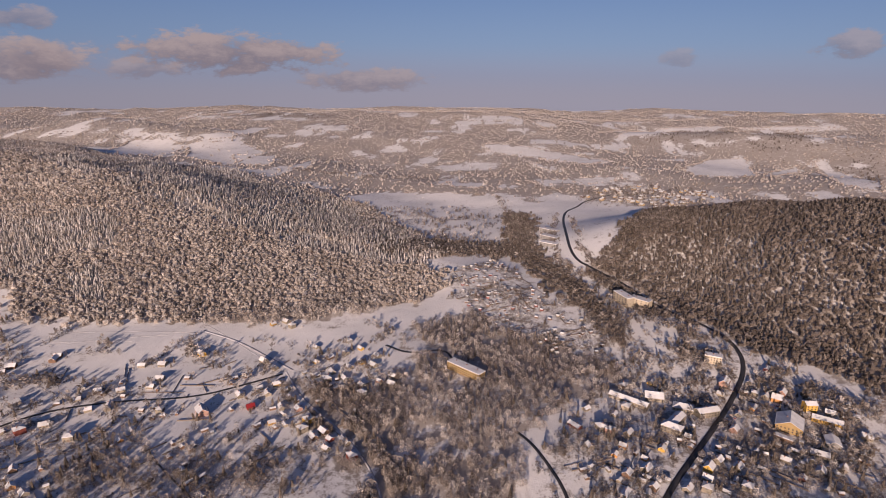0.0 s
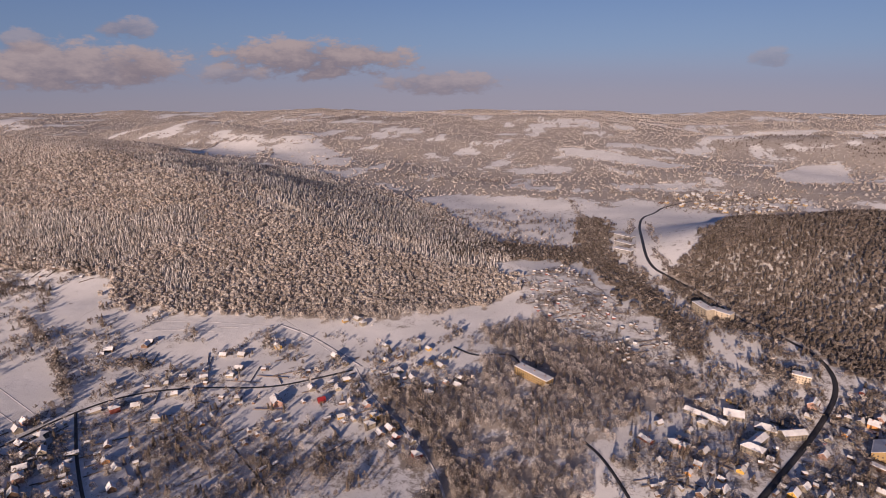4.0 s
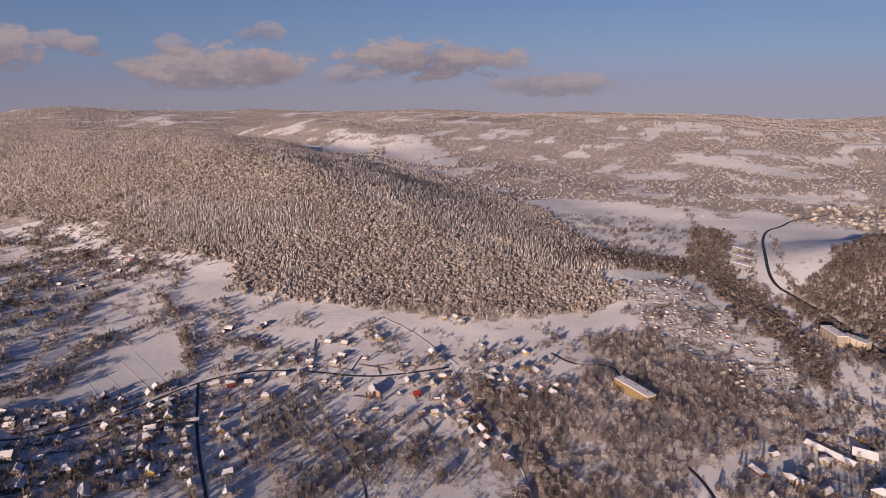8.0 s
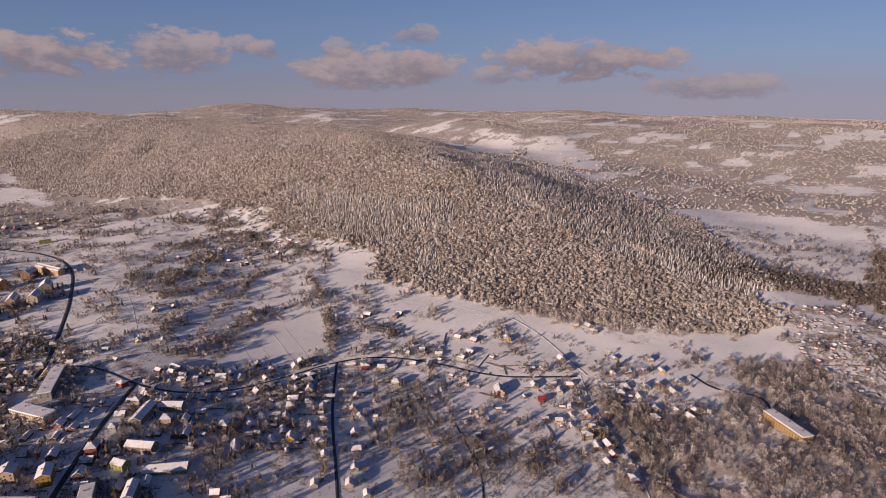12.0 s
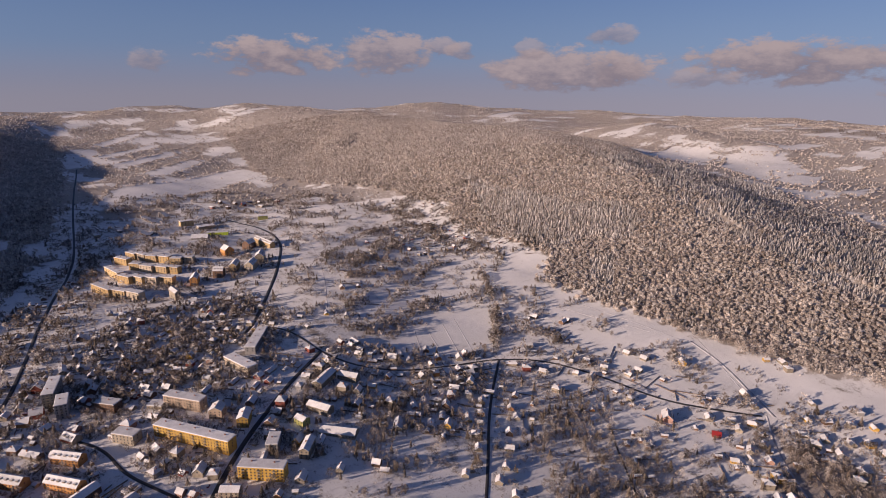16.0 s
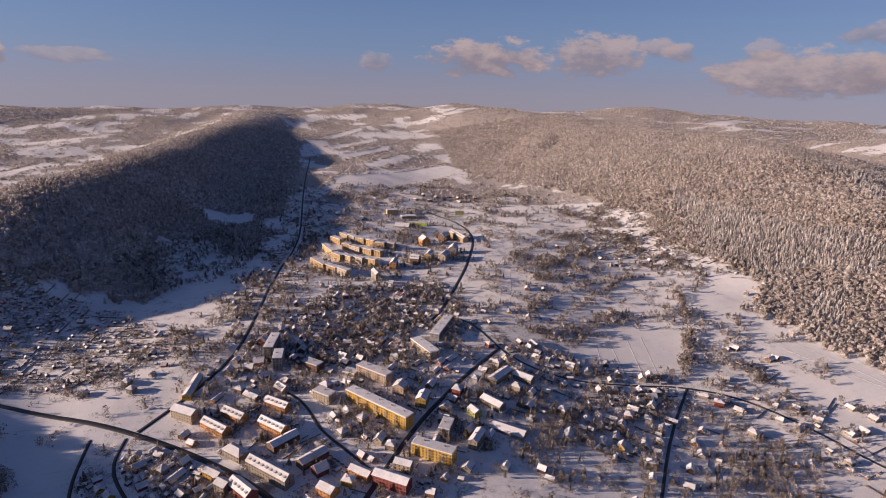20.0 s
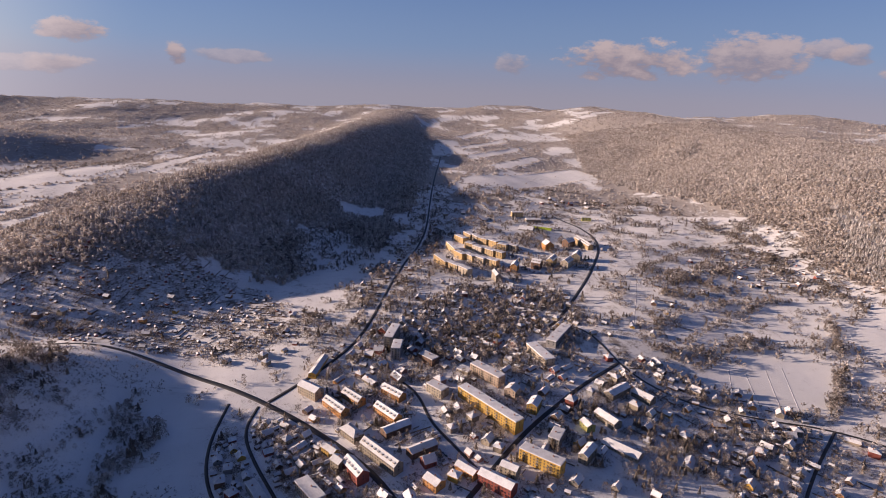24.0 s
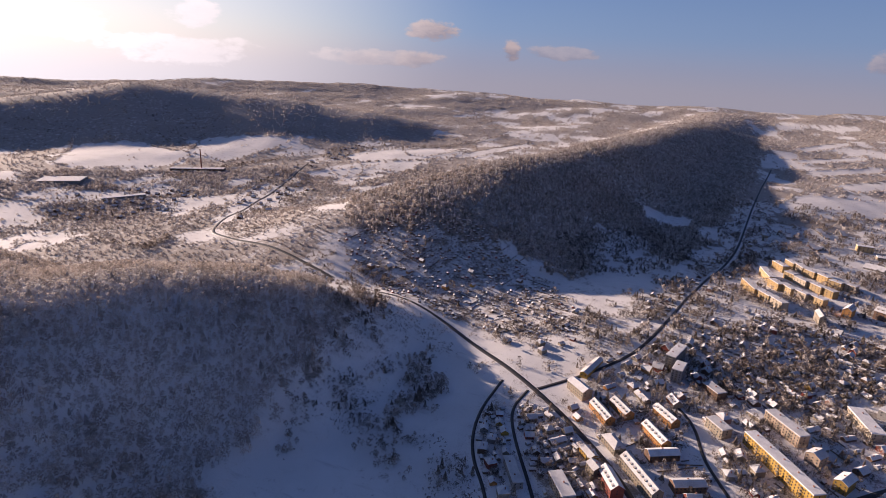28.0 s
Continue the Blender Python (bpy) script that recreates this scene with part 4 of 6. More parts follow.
def make_house(kind, colour, label):
    """A cottage: walls with gables, snow-laden roof, chimney, windows and door."""
    w, d, h, rise = {"": (9.5, 8.0, 3.4, 2.7), "L": (14.0, 6.5, 2.8, 1.7), "G": (10.5, 9.0, 4.6, 3.9), "V": (15.0, 10.5, 4.6, 3.8), "R": (9.5, 8.0, 3.6, 3.0), "H": (9.0, 8.5, 5.4, 2.0)}[kind]
    name = {"L": "outbuilding", "H": "villa", "V": "chalet"}.get(kind, "house")
    e = thing(name, 0, 0, 0, label, name, name + "s of the town", z=0)
    mat = WALL[colour]
    if kind == "H":
        part("body", box_mesh("body", [(0, 0, -2, w, d, h + 2)], mat), e)
        part("roof", hip_roof(w, d, h, rise, ROOF_SNOW), e, label="snow-covered hip roof")
    else:
        part("body", gable_body(w, d, h, rise, mat), e)
        part("roof", gable_roof(w, d, h, rise, RED_ROOF if kind == "R" else ROOF_SNOW), e, label="red sheet-metal roof" if kind == "R" else "snow-covered roof")
    part("chimney", CHIMNEY, e, (w * 0.18, d * 0.12, h + rise * 0.7), label="brick chimney")
    for x in ((-0.3, 0.3) if w < 13 else (-0.36, -0.1, 0.36)):
        part("window", WINDOW, e, (x * w, -d / 2 - 0.02, 1.0))
    if h > 5.5:
        for x in (-0.22, 0.22):
            part("window", WINDOW, e, (x * w, -d / 2 - 0.02, 3.1 if h < 5.5 else 3.8))
    part("window", WINDOW, e, (-w / 2 - 0.02, 0, h - 0.3 if kind != "H" else 3.6), 90)
    part("door", DOOR_MESH, e, (0.02 * w, -d / 2 - 0.03, 0.1))
    if kind == "V":
        for x in (-4.2, 0.0, 4.2):
            part("dormer", DORMER, e, (x, -d * 0.27, h + rise * 0.42))
        part("balcony", box_mesh("balcony", [(0, 0, 0, 12, 1.3, 0.2), (0, -0.6, 0.2, 12, 0.1, 0.95)], WALL["red"]), e, (0, -d / 2 - 0.6, 2.6), label="dark red wooden balcony")
    return e


HOUSES = {}
SITES = []
WORDS = {"cream": "cream-rendered", "yellow": "yellow-rendered", "brown": "dark timber", "red": "dark red", "orange": "orange-rendered", "pink": "pinkish", "grey": "grey", "lime": "greenish"}
FORM = {"": "cottage with steep snowy roof", "L": "long low outbuilding under a snowy roof", "G": "tall gabled house with snowy roof", "V": "large chalet with balcony and snowy dormer roof", "R": "cottage with bare red metal roof", "H": "square villa with snowy hip roof"}


def road_turn(x, y):
    """The direction of the nearest road, in degrees."""
    best, turn = 1e9, 0.0
    for _, line, *_ in ROADS:
        for (x0, y0), (x1, y1) in zip(line, line[1:]):
            vx, vy = x1 - x0, y1 - y0
            s = min(1, max(0, ((x - x0) * vx + (y - y0) * vy) / (vx * vx + vy * vy)))
            q = math.hypot(x - x0 - s * vx, y - y0 - s * vy)
            if q < best:
                best, turn = q, math.degrees(math.atan2(vy, vx))
    return turn, best


HR = random.Random(4)


def house(x, y, colour="cream", kind="", turn=None, size=None):
    if kind == "" and HR.random() < 0.22:
        kind = "H"
    if turn is None:
        turn = road_turn(x, y)[0] + HR.choice((0, 90, 0, 180)) + HR.uniform(-7, 7)
    s = size or HR.uniform(0.78, 1.08)
    m = pose(x, y, float(height(x, y)) + 0.1, 0, 0, turn) @ Matrix.Diagonal((s * HR.uniform(0.92, 1.1), s, s, 1))
    SITES.append((x, y, 8.5 * s if kind in "VL" and kind else 7.0 * s))
    if (kind, colour) in HOUSES:
        return copy_thing(HOUSES[kind, colour], m)
    HOUSES[kind, colour] = e = make_house(kind, colour, "%s %s" % (WORDS[colour], FORM[kind]))
    e.matrix_basis = m
    return e


def block(x, y, turn, length, depth, storeys, colour, roof, label, name):
    """A block of flats or a hall: walls, roof, windows floor by floor, doors, chimneys or dormers."""
    far = math.hypot(x, y) > 830
    storey = 3.0
    h = storeys * storey + 0.9 if storeys > 1 else 4.2
    e = thing(name, x, y, turn, label, name.replace("_", " "), "apartment blocks" if name == "apartment_block" else "")
    mat = WALL[colour]
    along = length >= depth
    L, D = (length, depth) if along else (depth, length)
    spin = 0 if along else 90
    rise = {"flat": 0, "gable": D * 0.24, "dormer": D * 0.36, "hip": D * 0.3, "dark": 1.2}[roof]
    cap = {"dark": DARK_ROOF, "dormer": ROOF_SNOW}.get(roof, ROOF_SNOW)
    if roof == "flat":
        part("body", box_mesh("body", [(0, 0, -3, length, depth, h + 3)], mat), e)
        a, b, t = length / 2 + 0.35, depth / 2 + 0.35, 0.55
        v = [(-a, -b, h), (a, -b, h), (a, b, h), (-a, b, h), (-a, -b, h + t), (a, -b, h + t), (a, b, h + t), (-a, b, h + t),
             (-a + 0.5, -b + 0.5, h + t + 0.3), (a - 0.5, -b + 0.5, h + t + 0.3), (a - 0.5, b - 0.5, h + t + 0.3), (-a + 0.5, b - 0.5, h + t + 0.3)]
        f = [(3, 2, 1, 0), (0, 1, 5, 4), (1, 2, 6, 5), (2, 3, 7, 6), (3, 0, 4, 7), (4, 5, 9, 8), (5, 6, 10, 9), (6, 7, 11, 10), (7, 4, 8, 11), (8, 9, 10, 11)]
        part("roof", poly_mesh("roof", v, f, [cap]), e, label="snow-covered flat roof")
    elif roof == "hip":
        part("body", box_mesh("body", [(0, 0, -3, length, depth, h + 3)], mat), e)
        part("roof", hip_roof(L, D, h, rise, cap), e, turn=spin, label="snowy hip roof")
    else:
        part("body", gable_body(L, D, h, rise, mat, sink=3.0), e, turn=spin)
        part("roof", gable_roof(L, D, h, rise, cap, over=0.5), e, turn=spin, label="dark metal roof" if roof == "dark" else "snow-covered roof")
    if roof in ("flat", "gable", "dark") and storeys > 1:
        n = max(1, int(L / 16))
        for i in range(n):
            o = (i + 0.5) / n * L - L / 2
            px, py = (o, D * 0.12) if along else (-D * 0.12, o)
            part("chimney", VENT, e, (px, py, h + max(rise * 0.72, 0.5)))
    if roof == "dormer":
        n = max(2, int(L / 5.2))
        for i in range(n):
            o = (i + 0.5) / n * L - L / 2
            part("dormer", DORMER, e, ((o, -D * 0.26, h + rise * 0.38) if along else (D * 0.26, o, h + rise * 0.38)), 0 if along else 90)
    step = 3.3 if not far else 6.5
    bays = max(2, int(length / step))
    sides = (-1,) if math.hypot(x, y) > 560 else (-1, 1)
    for side in sides:
        for k in range(storeys):
            for i in range(bays):
                o = (i + 0.5) / bays * length - length / 2
                if side < 0 and storeys >= 4 and i % 4 == 1 and k > 0 and not far:
                    part("balcony", BALCONY, e, (o, -depth / 2 - 0.55, k * storey + 0.75))
                    part("window", WINDOW_TALL, e, (o, -depth / 2 - 0.02, k * storey + 1.0))
                elif k == 0 and i % 5 == 2 and side < 0:
                    part("door", DOOR_MESH, e, (o, -depth / 2 - 0.03, 0.0))
                elif not (side > 0 and i % 2):
                    part("window", WINDOW_TALL if far else WINDOW, e, (o, side * (depth / 2 + 0.02), k * storey + 1.2))
    ends = max(1, int(depth / 6.5))
    for side in (-1, 1):
        for k in range(0 if depth > 16 else 1, storeys):
            for i in range(ends):
                if far and (side > 0 or i % 2):
                    continue
                part("window", WINDOW, e, (side * (length / 2 + 0.02), (i + 0.5) / ends * depth - depth / 2, k * storey + 1.2), 90)
    c, s = math.cos(radians(turn)), math.sin(radians(turn))
    n = max(1, int(L / 12))
    for i in range(n):
        o = (i + 0.5) / n * L - L / 2
        ox, oy = (o * c, o * s) if along else (-o * s, o * c)
        SITES.append((x + ox, y + oy, D / 2 + 5))
    return e


def shed_mesh(colour):
    key = ("shed", colour)
    if key not in FLEX:
        FLEX[key] = gable_body(4.6, 3.6, 2.2, 1.0, WALL[colour], sink=1.0), gable_roof(4.6, 3.6, 2.2, 1.0, ROOF_SNOW, 0.3, 0.26)
    return FLEX[key]


def shed(x, y, colour, turn):
    body, roof = shed_mesh(colour)
    ob = new("garden_shed", body)
    ob.matrix_basis = pose(x, y, float(height(x, y)), 0, 0, turn)
    tagged(ob, "small %s garden shed under snow on an allotment" % {"brown": "dark timber", "grey": "grey", "cream": "pale", "red": "red"}[colour], "shed", "allotment sheds")
    part("roof", roof, ob, label="snowy roof")
    SITES.append((x, y, 4.0))


def make_car(colour):
    """A parked car: body with a cabin, glass band, snow on the roof and four wheels."""
    e = thing("car", 0, 0, 0, "%s car parked in the snow" % colour, "car", "parked cars", z=0)
    paint = surface("car_paint_" + colour, *{"red": ((0.30, 0.02, 0.02), (0.34, 0.03, 0.03)), "dark": ((0.03, 0.035, 0.045), (0.05, 0.055, 0.065)), "silver": ((0.40, 0.41, 0.43), (0.46, 0.47, 0.49)), "blue": ((0.04, 0.08, 0.22), (0.06, 0.11, 0.27))}[colour], 0.5, 0.3)
    v = [(-2.1, -0.85, 0.3), (2.1, -0.85, 0.3), (2.1, 0.85, 0.3), (-2.1, 0.85, 0.3), (-2.1, -0.85, 0.85), (2.1, -0.8, 0.8), (2.1, 0.8, 0.8), (-2.1, 0.85, 0.85)]
    part("body", poly_mesh("body", v, BOX, [paint]), e)
    v = [(-1.9, -0.78, 0.83), (1.0, -0.78, 0.83), (1.0, 0.78, 0.83), (-1.9, 0.78, 0.83), (-1.5, -0.65, 1.38), (0.4, -0.65, 1.38), (0.4, 0.65, 1.38), (-1.5, 0.65, 1.38)]
    cabin = part("cabin", poly_mesh("cabin", v, BOX, [GLASS]), e)
    part("roof", box_mesh("roof", [(-0.55, 0, 1.38, 1.95, 1.34, 0.14)], ROOF_SNOW), cabin, label="snow on the car roof")
    wheel = [(math.cos(a) * 0.32, y, math.sin(a) * 0.32 + 0.32) for y in (-0.1, 0.1) for a in np.arange(8) * math.pi / 4]
    wm = poly_mesh("wheel", wheel, [tuple(range(7, -1, -1)), tuple(range(8, 16))] + [(i, (i + 1) % 8, 8 + (i + 1) % 8, 8 + i) for i in range(8)], [RUBBER])
    for x in (-1.3, 1.3):
        for y in (-0.78, 0.78):
            part("wheel", wm, e, (x, y, 0))
    return e


CARS = {}


def car(x, y, turn, colour):
    m = pose(x, y, float(height(x, y)) + 0.32, 0, 0, turn)
    if colour in CARS:
        return copy_thing(CARS[colour], m)
    CARS[colour] = make_car(colour)
    CARS[colour].matrix_basis = m
    return CARS[colour]


# ---- the buildings of the town ----
block(-511, 129, 32, 85, 12, 4, "yellow", "flat", "long yellow-rendered apartment block with a snowy roof", "apartment_block")
block(-427, 160, 46, 41, 12, 4, "yellow", "flat", "yellow-rendered apartment block with a snowy roof and balconies", "apartment_block")
block(-577, 141, 35, 44, 12, 4, "peach", "flat", "pale peach apartment block with a snowy roof", "apartment_block")
block(-596, 118, 45, 16, 12, 1, "cream", "flat", "low annex with a snowy flat roof", "annex")
block(-626, 219, 13, 47, 14, 3, "sand", "flat", "school building with brown facade and snowy roof", "school_building")
block(-678, 261, 142, 61, 13, 3, "grey", "flat", "grey slab block with a snowy roof above the meadow", "apartment_block")
block(-540, 161, 51, 13, 14, 3, "peach", "gable", "small pink block with a steep snowy gable roof", "apartment_block")
block(-513, 178, 56, 11, 18, 3, "yellow", "gable", "small yellow block with a steep snowy gable roof", "apartment_block")
block(-460, 185, 54, 11, 20, 3, "grey", "flat", "grey block with a snowy flat roof", "apartment_block")
block(-435, 207, 45, 9, 22, 3, "cream", "gable", "cream block with a snowy gable roof", "apartment_block")
block(-446, 247, 40, 37, 14, 1, "cream", "gable", "long low pavilion with a wide snowy roof", "pavilion")
block(-491, 251, 25, 27, 12, 2, "cream", "gable", "cream two-storey house with a snowy roof", "town_house")
block(-481, 225, 14, 13, 10, 2, "lime", "gable", "greenish yellow house with a snowy roof", "town_house")
block(-532, 311, 32, 24, 12, 2, "cream", "gable", "cream two-storey building with a snowy roof", "town_house")
block(-540, 283, 31, 12, 34, 2, "cream", "gable", "long white house with a dark snow-streaked roof", "town_house")
block(-563, -57, 47, 27, 13, 3, "sand", "gable", "sand-coloured corner block with rows of windows", "apartment_block")
block(-552, 32, 41, 28, 11, 2, "orange", "dormer", "orange-rendered terraced block with snowy dormer roof", "apartment_block")
block(-547, -11, 39, 28, 11, 2, "orange", "dormer", "orange-rendered terraced block with snowy dormer roof", "apartment_block")
block(-533, -29, 37, 33, 11, 2, "orange", "dormer", "orange-rendered terraced block with snowy dormer roof", "apartment_block")
block(-516, 24, 37, 33, 11, 2, "orange", "dormer", "orange-rendered terraced block with snowy dormer roof", "apartment_block")
block(-489, 31, 119, 29, 11, 2, "brown", "gable", "brown long house with a snowy roof", "apartment_block")
block(-455, 53, 117, 28, 11, 2, "brown", "gable", "brown long house in the shade with a snowy roof", "apartment_block")
block(-553, 80, 38, 23, 12, 3, "cream", "flat", "cream block with a flat snowy roof", "apartment_block")
block(-447, 15, 37, 49, 11, 3, "cream", "dormer", "long cream terraced block with snowy dormer roof", "apartment_block")
block(-431, -8, 30, 27, 12, 3, "red", "dormer", "red-brown terraced block with snowy dormer roof", "apartment_block")
block(-408, -45, 33, 31, 12, 3, "peach", "flat", "pale block with a snowy flat roof beside the lane", "apartment_block")
block(-412, -88, 120, 9, 34, 2, "grey", "flat", "grey block in the shade with a snowy roof", "apartment_block")
block(-678, 37, 72, 11, 40, 5, "grey", "flat", "tall grey slab block with a snowy roof", "apartment_block")
block(-642, 41, 78, 11, 24, 5, "grey", "flat", "grey slab block with a snowy roof", "apartment_block")
block(-622, 78, 39, 23, 12, 3, "brown", "flat", "dark brown block with a flat snowy roof", "apartment_block")
block(-403, 113, 46, 33, 12, 3, "red", "gable", "long red-brown building along the town street", "apartment_block")
block(-614, -52, 75, 9, 45, 1, "yellow", "gable", "long hall with yellow gable and snowy roof", "hall")
block(-487, -12, 38, 23, 12, 2, "cream", "hip", "cream villa with a snowy hip roof", "villa")
block(-463, -31, 42, 17, 9, 2, "yellow", "gable", "yellowish house with a snowy roof", "town_house")
block(-442, -23, 40, 12, 10, 3, "cream", "gable", "cream town house with a snowy roof", "town_house")
block(-410, 59, 38, 16, 12, 2, "orange", "gable", "orange town house with a snowy roof", "town_house")
block(-422, 90, 40, 21, 10, 2, "orange", "gable", "orange corner house with a snowy roof", "town_house")
block(-418, 128, 50, 16, 10, 3, "cream", "gable", "cream town house with a snowy gable roof", "town_house")
block(33, 637, -43, 51, 13, 3, "ochre", "flat", "ochre hotel block with a snowy flat roof", "hotel")
SITES += [(16, 600, 16), (30, 616, 17), (40, 640, 26)]
block(290, 842, -72, 36, 14, 5, "cream", "flat", "pale sanatorium block with rows of windows", "sanatorium")
block(313, 831, -44, 32, 14, 4, "sand", "flat", "lower sanatorium wing with a snowy roof", "sanatorium")
block(247, 1254, -40, 43, 16, 2, "grey", "flat", "grey works building with a snowy flat roof", "works_building")
block(237, 1189, -43, 41, 16, 2, "grey", "flat", "grey works building with a snowy flat roof", "works_building")
block(227, 1144, -34, 37, 16, 2, "grey", "flat", "grey works building with a snowy flat roof", "works_building")
block(215, 572, -39, 44, 10, 1, "cream", "gable", "long low barrack with a snowy roof", "barrack")
block(246, 580, -14, 20, 16, 1, "cream", "gable", "wide low workshop with a snowy roof", "workshop")
block(270, 556, -25, 21, 12, 1, "cream", "hip", "low house with a wide snowy roof", "workshop")
block(291, 545, 14, 25, 11, 2, "cream", "gable", "cream house with a snowy roof beside the road", "town_house")
block(370, 525, -33, 25, 26, 2, "ochre", "gable", "big hall with a broad snowy roof and ochre wall", "hall")
block(414, 531, -33, 28, 10, 1, "yellow", "gable", "long yellow low building with a snowy roof", "barrack")
block(407, 552, -2, 12, 10, 3, "yellow", "gable", "tall yellow house with a snowy roof", "town_house")
block(398, 497, -23, 13, 16, 1, "grey", "gable", "grey steel shed with a snowy roof", "workshop")
block(374, 479, -32, 16, 10, 1, "cream", "gable", "low cream shed with a snowy roof", "workshop")
block(352, 503, -44, 17, 6, 1, "brown", "flat", "row of low garages under snow", "garage_row")
block(346, 653, -26, 20, 10, 3, "sand", "flat", "pale flats with a snowy roof", "town_house")
block(241, 513, -40, 20, 11, 2, "cream", "hip", "large cream house with a snowy roof", "town_house")
block(250, 527, 45, 28, 10, 2, "cream", "gable", "white house with a broad snowy roof", "town_house")
block(-1016, 148, 17, 52, 12, 4, "ochre", "flat", "tan apartment block of the curved estate with snowy roof", "apartment_block")
block(-984, 165, 32, 31, 12, 4, "tan", "flat", "tan apartment block of the curved estate with snowy roof", "apartment_block")
block(-960, 181, 28, 31, 12, 4, "sand", "flat", "tan apartment block of the curved estate with snowy roof", "apartment_block")
block(-1105, 182, 10, 56, 12, 4, "tan", "flat", "tan apartment block of the curved estate with snowy roof", "apartment_block")
block(-1052, 189, 25, 28, 12, 4, "ochre", "flat", "tan apartment block of the curved estate with snowy roof", "apartment_block")
block(-1037, 205, 26, 29, 12, 4, "tan", "flat", "tan apartment block of the curved estate with snowy roof", "apartment_block")
block(-1021, 221, 37, 28, 12, 4, "sand", "flat", "tan apartment block of the curved estate with snowy roof", "apartment_block")
block(-1007, 241, 42, 29, 12, 4, "tan", "flat", "tan apartment block of the curved estate with snowy roof", "apartment_block")
block(-1177, 211, 26, 32, 12, 4, "ochre", "flat", "tan apartment block of the curved estate with snowy roof", "apartment_block")
block(-1125, 221, 40, 20, 12, 4, "tan", "flat", "tan apartment block of the curved estate with snowy roof", "apartment_block")
block(-1101, 235, 33, 27, 12, 4, "sand", "flat", "tan apartment block of the curved estate with snowy roof", "apartment_block")
block(-1081, 254, 35, 27, 12, 4, "tan", "flat", "tan apartment block of the curved estate with snowy roof", "apartment_block")
block(-1065, 270, 36, 23, 12, 4, "ochre", "flat", "tan apartment block of the curved estate with snowy roof", "apartment_block")
block(-1210, 235, 21, 29, 12, 4, "tan", "flat", "tan apartment block of the curved estate with snowy roof", "apartment_block")
block(-1186, 247, 17, 29, 12, 4, "sand", "flat", "tan apartment block of the curved estate with snowy roof", "apartment_block")
block(-1160, 258, 43, 21, 12, 4, "tan", "flat", "tan apartment block of the curved estate with snowy roof", "apartment_block")
block(-1144, 275, 34, 27, 12, 4, "ochre", "flat", "tan apartment block of the curved estate with snowy roof", "apartment_block")
block(-1120, 290, 51, 21, 12, 4, "tan", "flat", "tan apartment block of the curved estate with snowy roof", "apartment_block")
block(-1115, 310, 50, 21, 12, 4, "sand", "flat", "tan apartment block of the curved estate with snowy roof", "apartment_block")
block(-920, 230, 93, 9, 28, 4, "cream", "dormer", "colourful estate block with snow-patched dormer roof", "apartment_block")
block(-976, 278, 64, 12, 26, 4, "orange", "dormer", "colourful estate block with snow-patched dormer roof", "apartment_block")
block(-986, 323, 54, 17, 16, 4, "brown", "dormer", "colourful estate block with snow-patched dormer roof", "apartment_block")
block(-1005, 358, 56, 13, 30, 4, "tan", "dormer", "colourful estate block with snow-patched dormer roof", "apartment_block")
block(-990, 383, 51, 15, 30, 4, "sand", "dormer", "colourful estate block with snow-patched dormer roof", "apartment_block")
block(-1036, 420, 60, 17, 26, 4, "cream", "dormer", "colourful estate block with snow-patched dormer roof", "apartment_block")
block(-1134, 392, 94, 19, 22, 4, "orange", "dormer", "colourful estate block with snow-patched dormer roof", "apartment_block")
block(-1160, 448, 34, 17, 24, 4, "brown", "dormer", "colourful estate block with snow-patched dormer roof", "apartment_block")
block(-1154, 480, 5, 69, 12, 4, "tan", "dormer", "colourful estate block with snow-patched dormer roof", "apartment_block")
block(-1335, 443, 63, 48, 14, 2, "limegreen", "flat", "bright lime-green hall with a flat roof", "sports_hall")
block(-1426, 447, 87, 39, 20, 2, "cream", "flat", "white school wing with a snowy roof", "school_building")
block(-1472, 415, 89, 31, 16, 4, "tan", "flat", "tan block with a snowy roof behind the school", "apartment_block")
block(-1424, 593, 73, 24, 10, 3, "lime", "flat", "pale green block beside the estate road", "apartment_block")
block(-1311, 396, 61, 35, 26, 1, "grey", "gable", "low hall with a wide snowy roof", "hall")
block(-984, -1458, 127, 100, 60, 1, "grey", "flat", "factory hall with a snow-covered roof", "factory_hall")
block(-1338, -1353, 121, 156, 30, 2, "brown", "flat", "dark brick boiler house beside the chimney", "boiler_house")
block(-972, -1228, 150, 97, 18, 1, "grey", "flat", "long low works shed under snow", "factory_hall")

# chimney stack of the works
stack = thing("chimney_stack", -1347, -1347, 0, "tall slender brick chimney stack of the works", "chimney")
ring = [(math.cos(a) * r, math.sin(a) * r, z) for z, r in ((-2, 2.9), (3, 2.9), (3.1, 2.5), (62, 1.5), (62.1, 1.75), (64, 1.75)) for a in np.arange(14) * math.pi / 7]
part("shaft", poly_mesh("shaft", ring, [(k * 14 + i, k * 14 + (i + 1) % 14, k * 14 + 14 + (i + 1) % 14, k * 14 + 14 + i) for k in range(5) for i in range(14)] + [tuple(range(93, 112))], [BRICK]), stack)
for z in (20, 40, 55):
    part("hoop", poly_mesh("hoop", [(math.cos(a) * r, math.sin(a) * r, zz) for zz in (0, 0.5) for r in (2.75 - z * 0.0162,) for a in np.arange(14) * math.pi / 7], [(i, (i + 1) % 14, 14 + (i + 1) % 14, 14 + i) for i in range(14)], [STEEL]), stack, (0, 0, z))

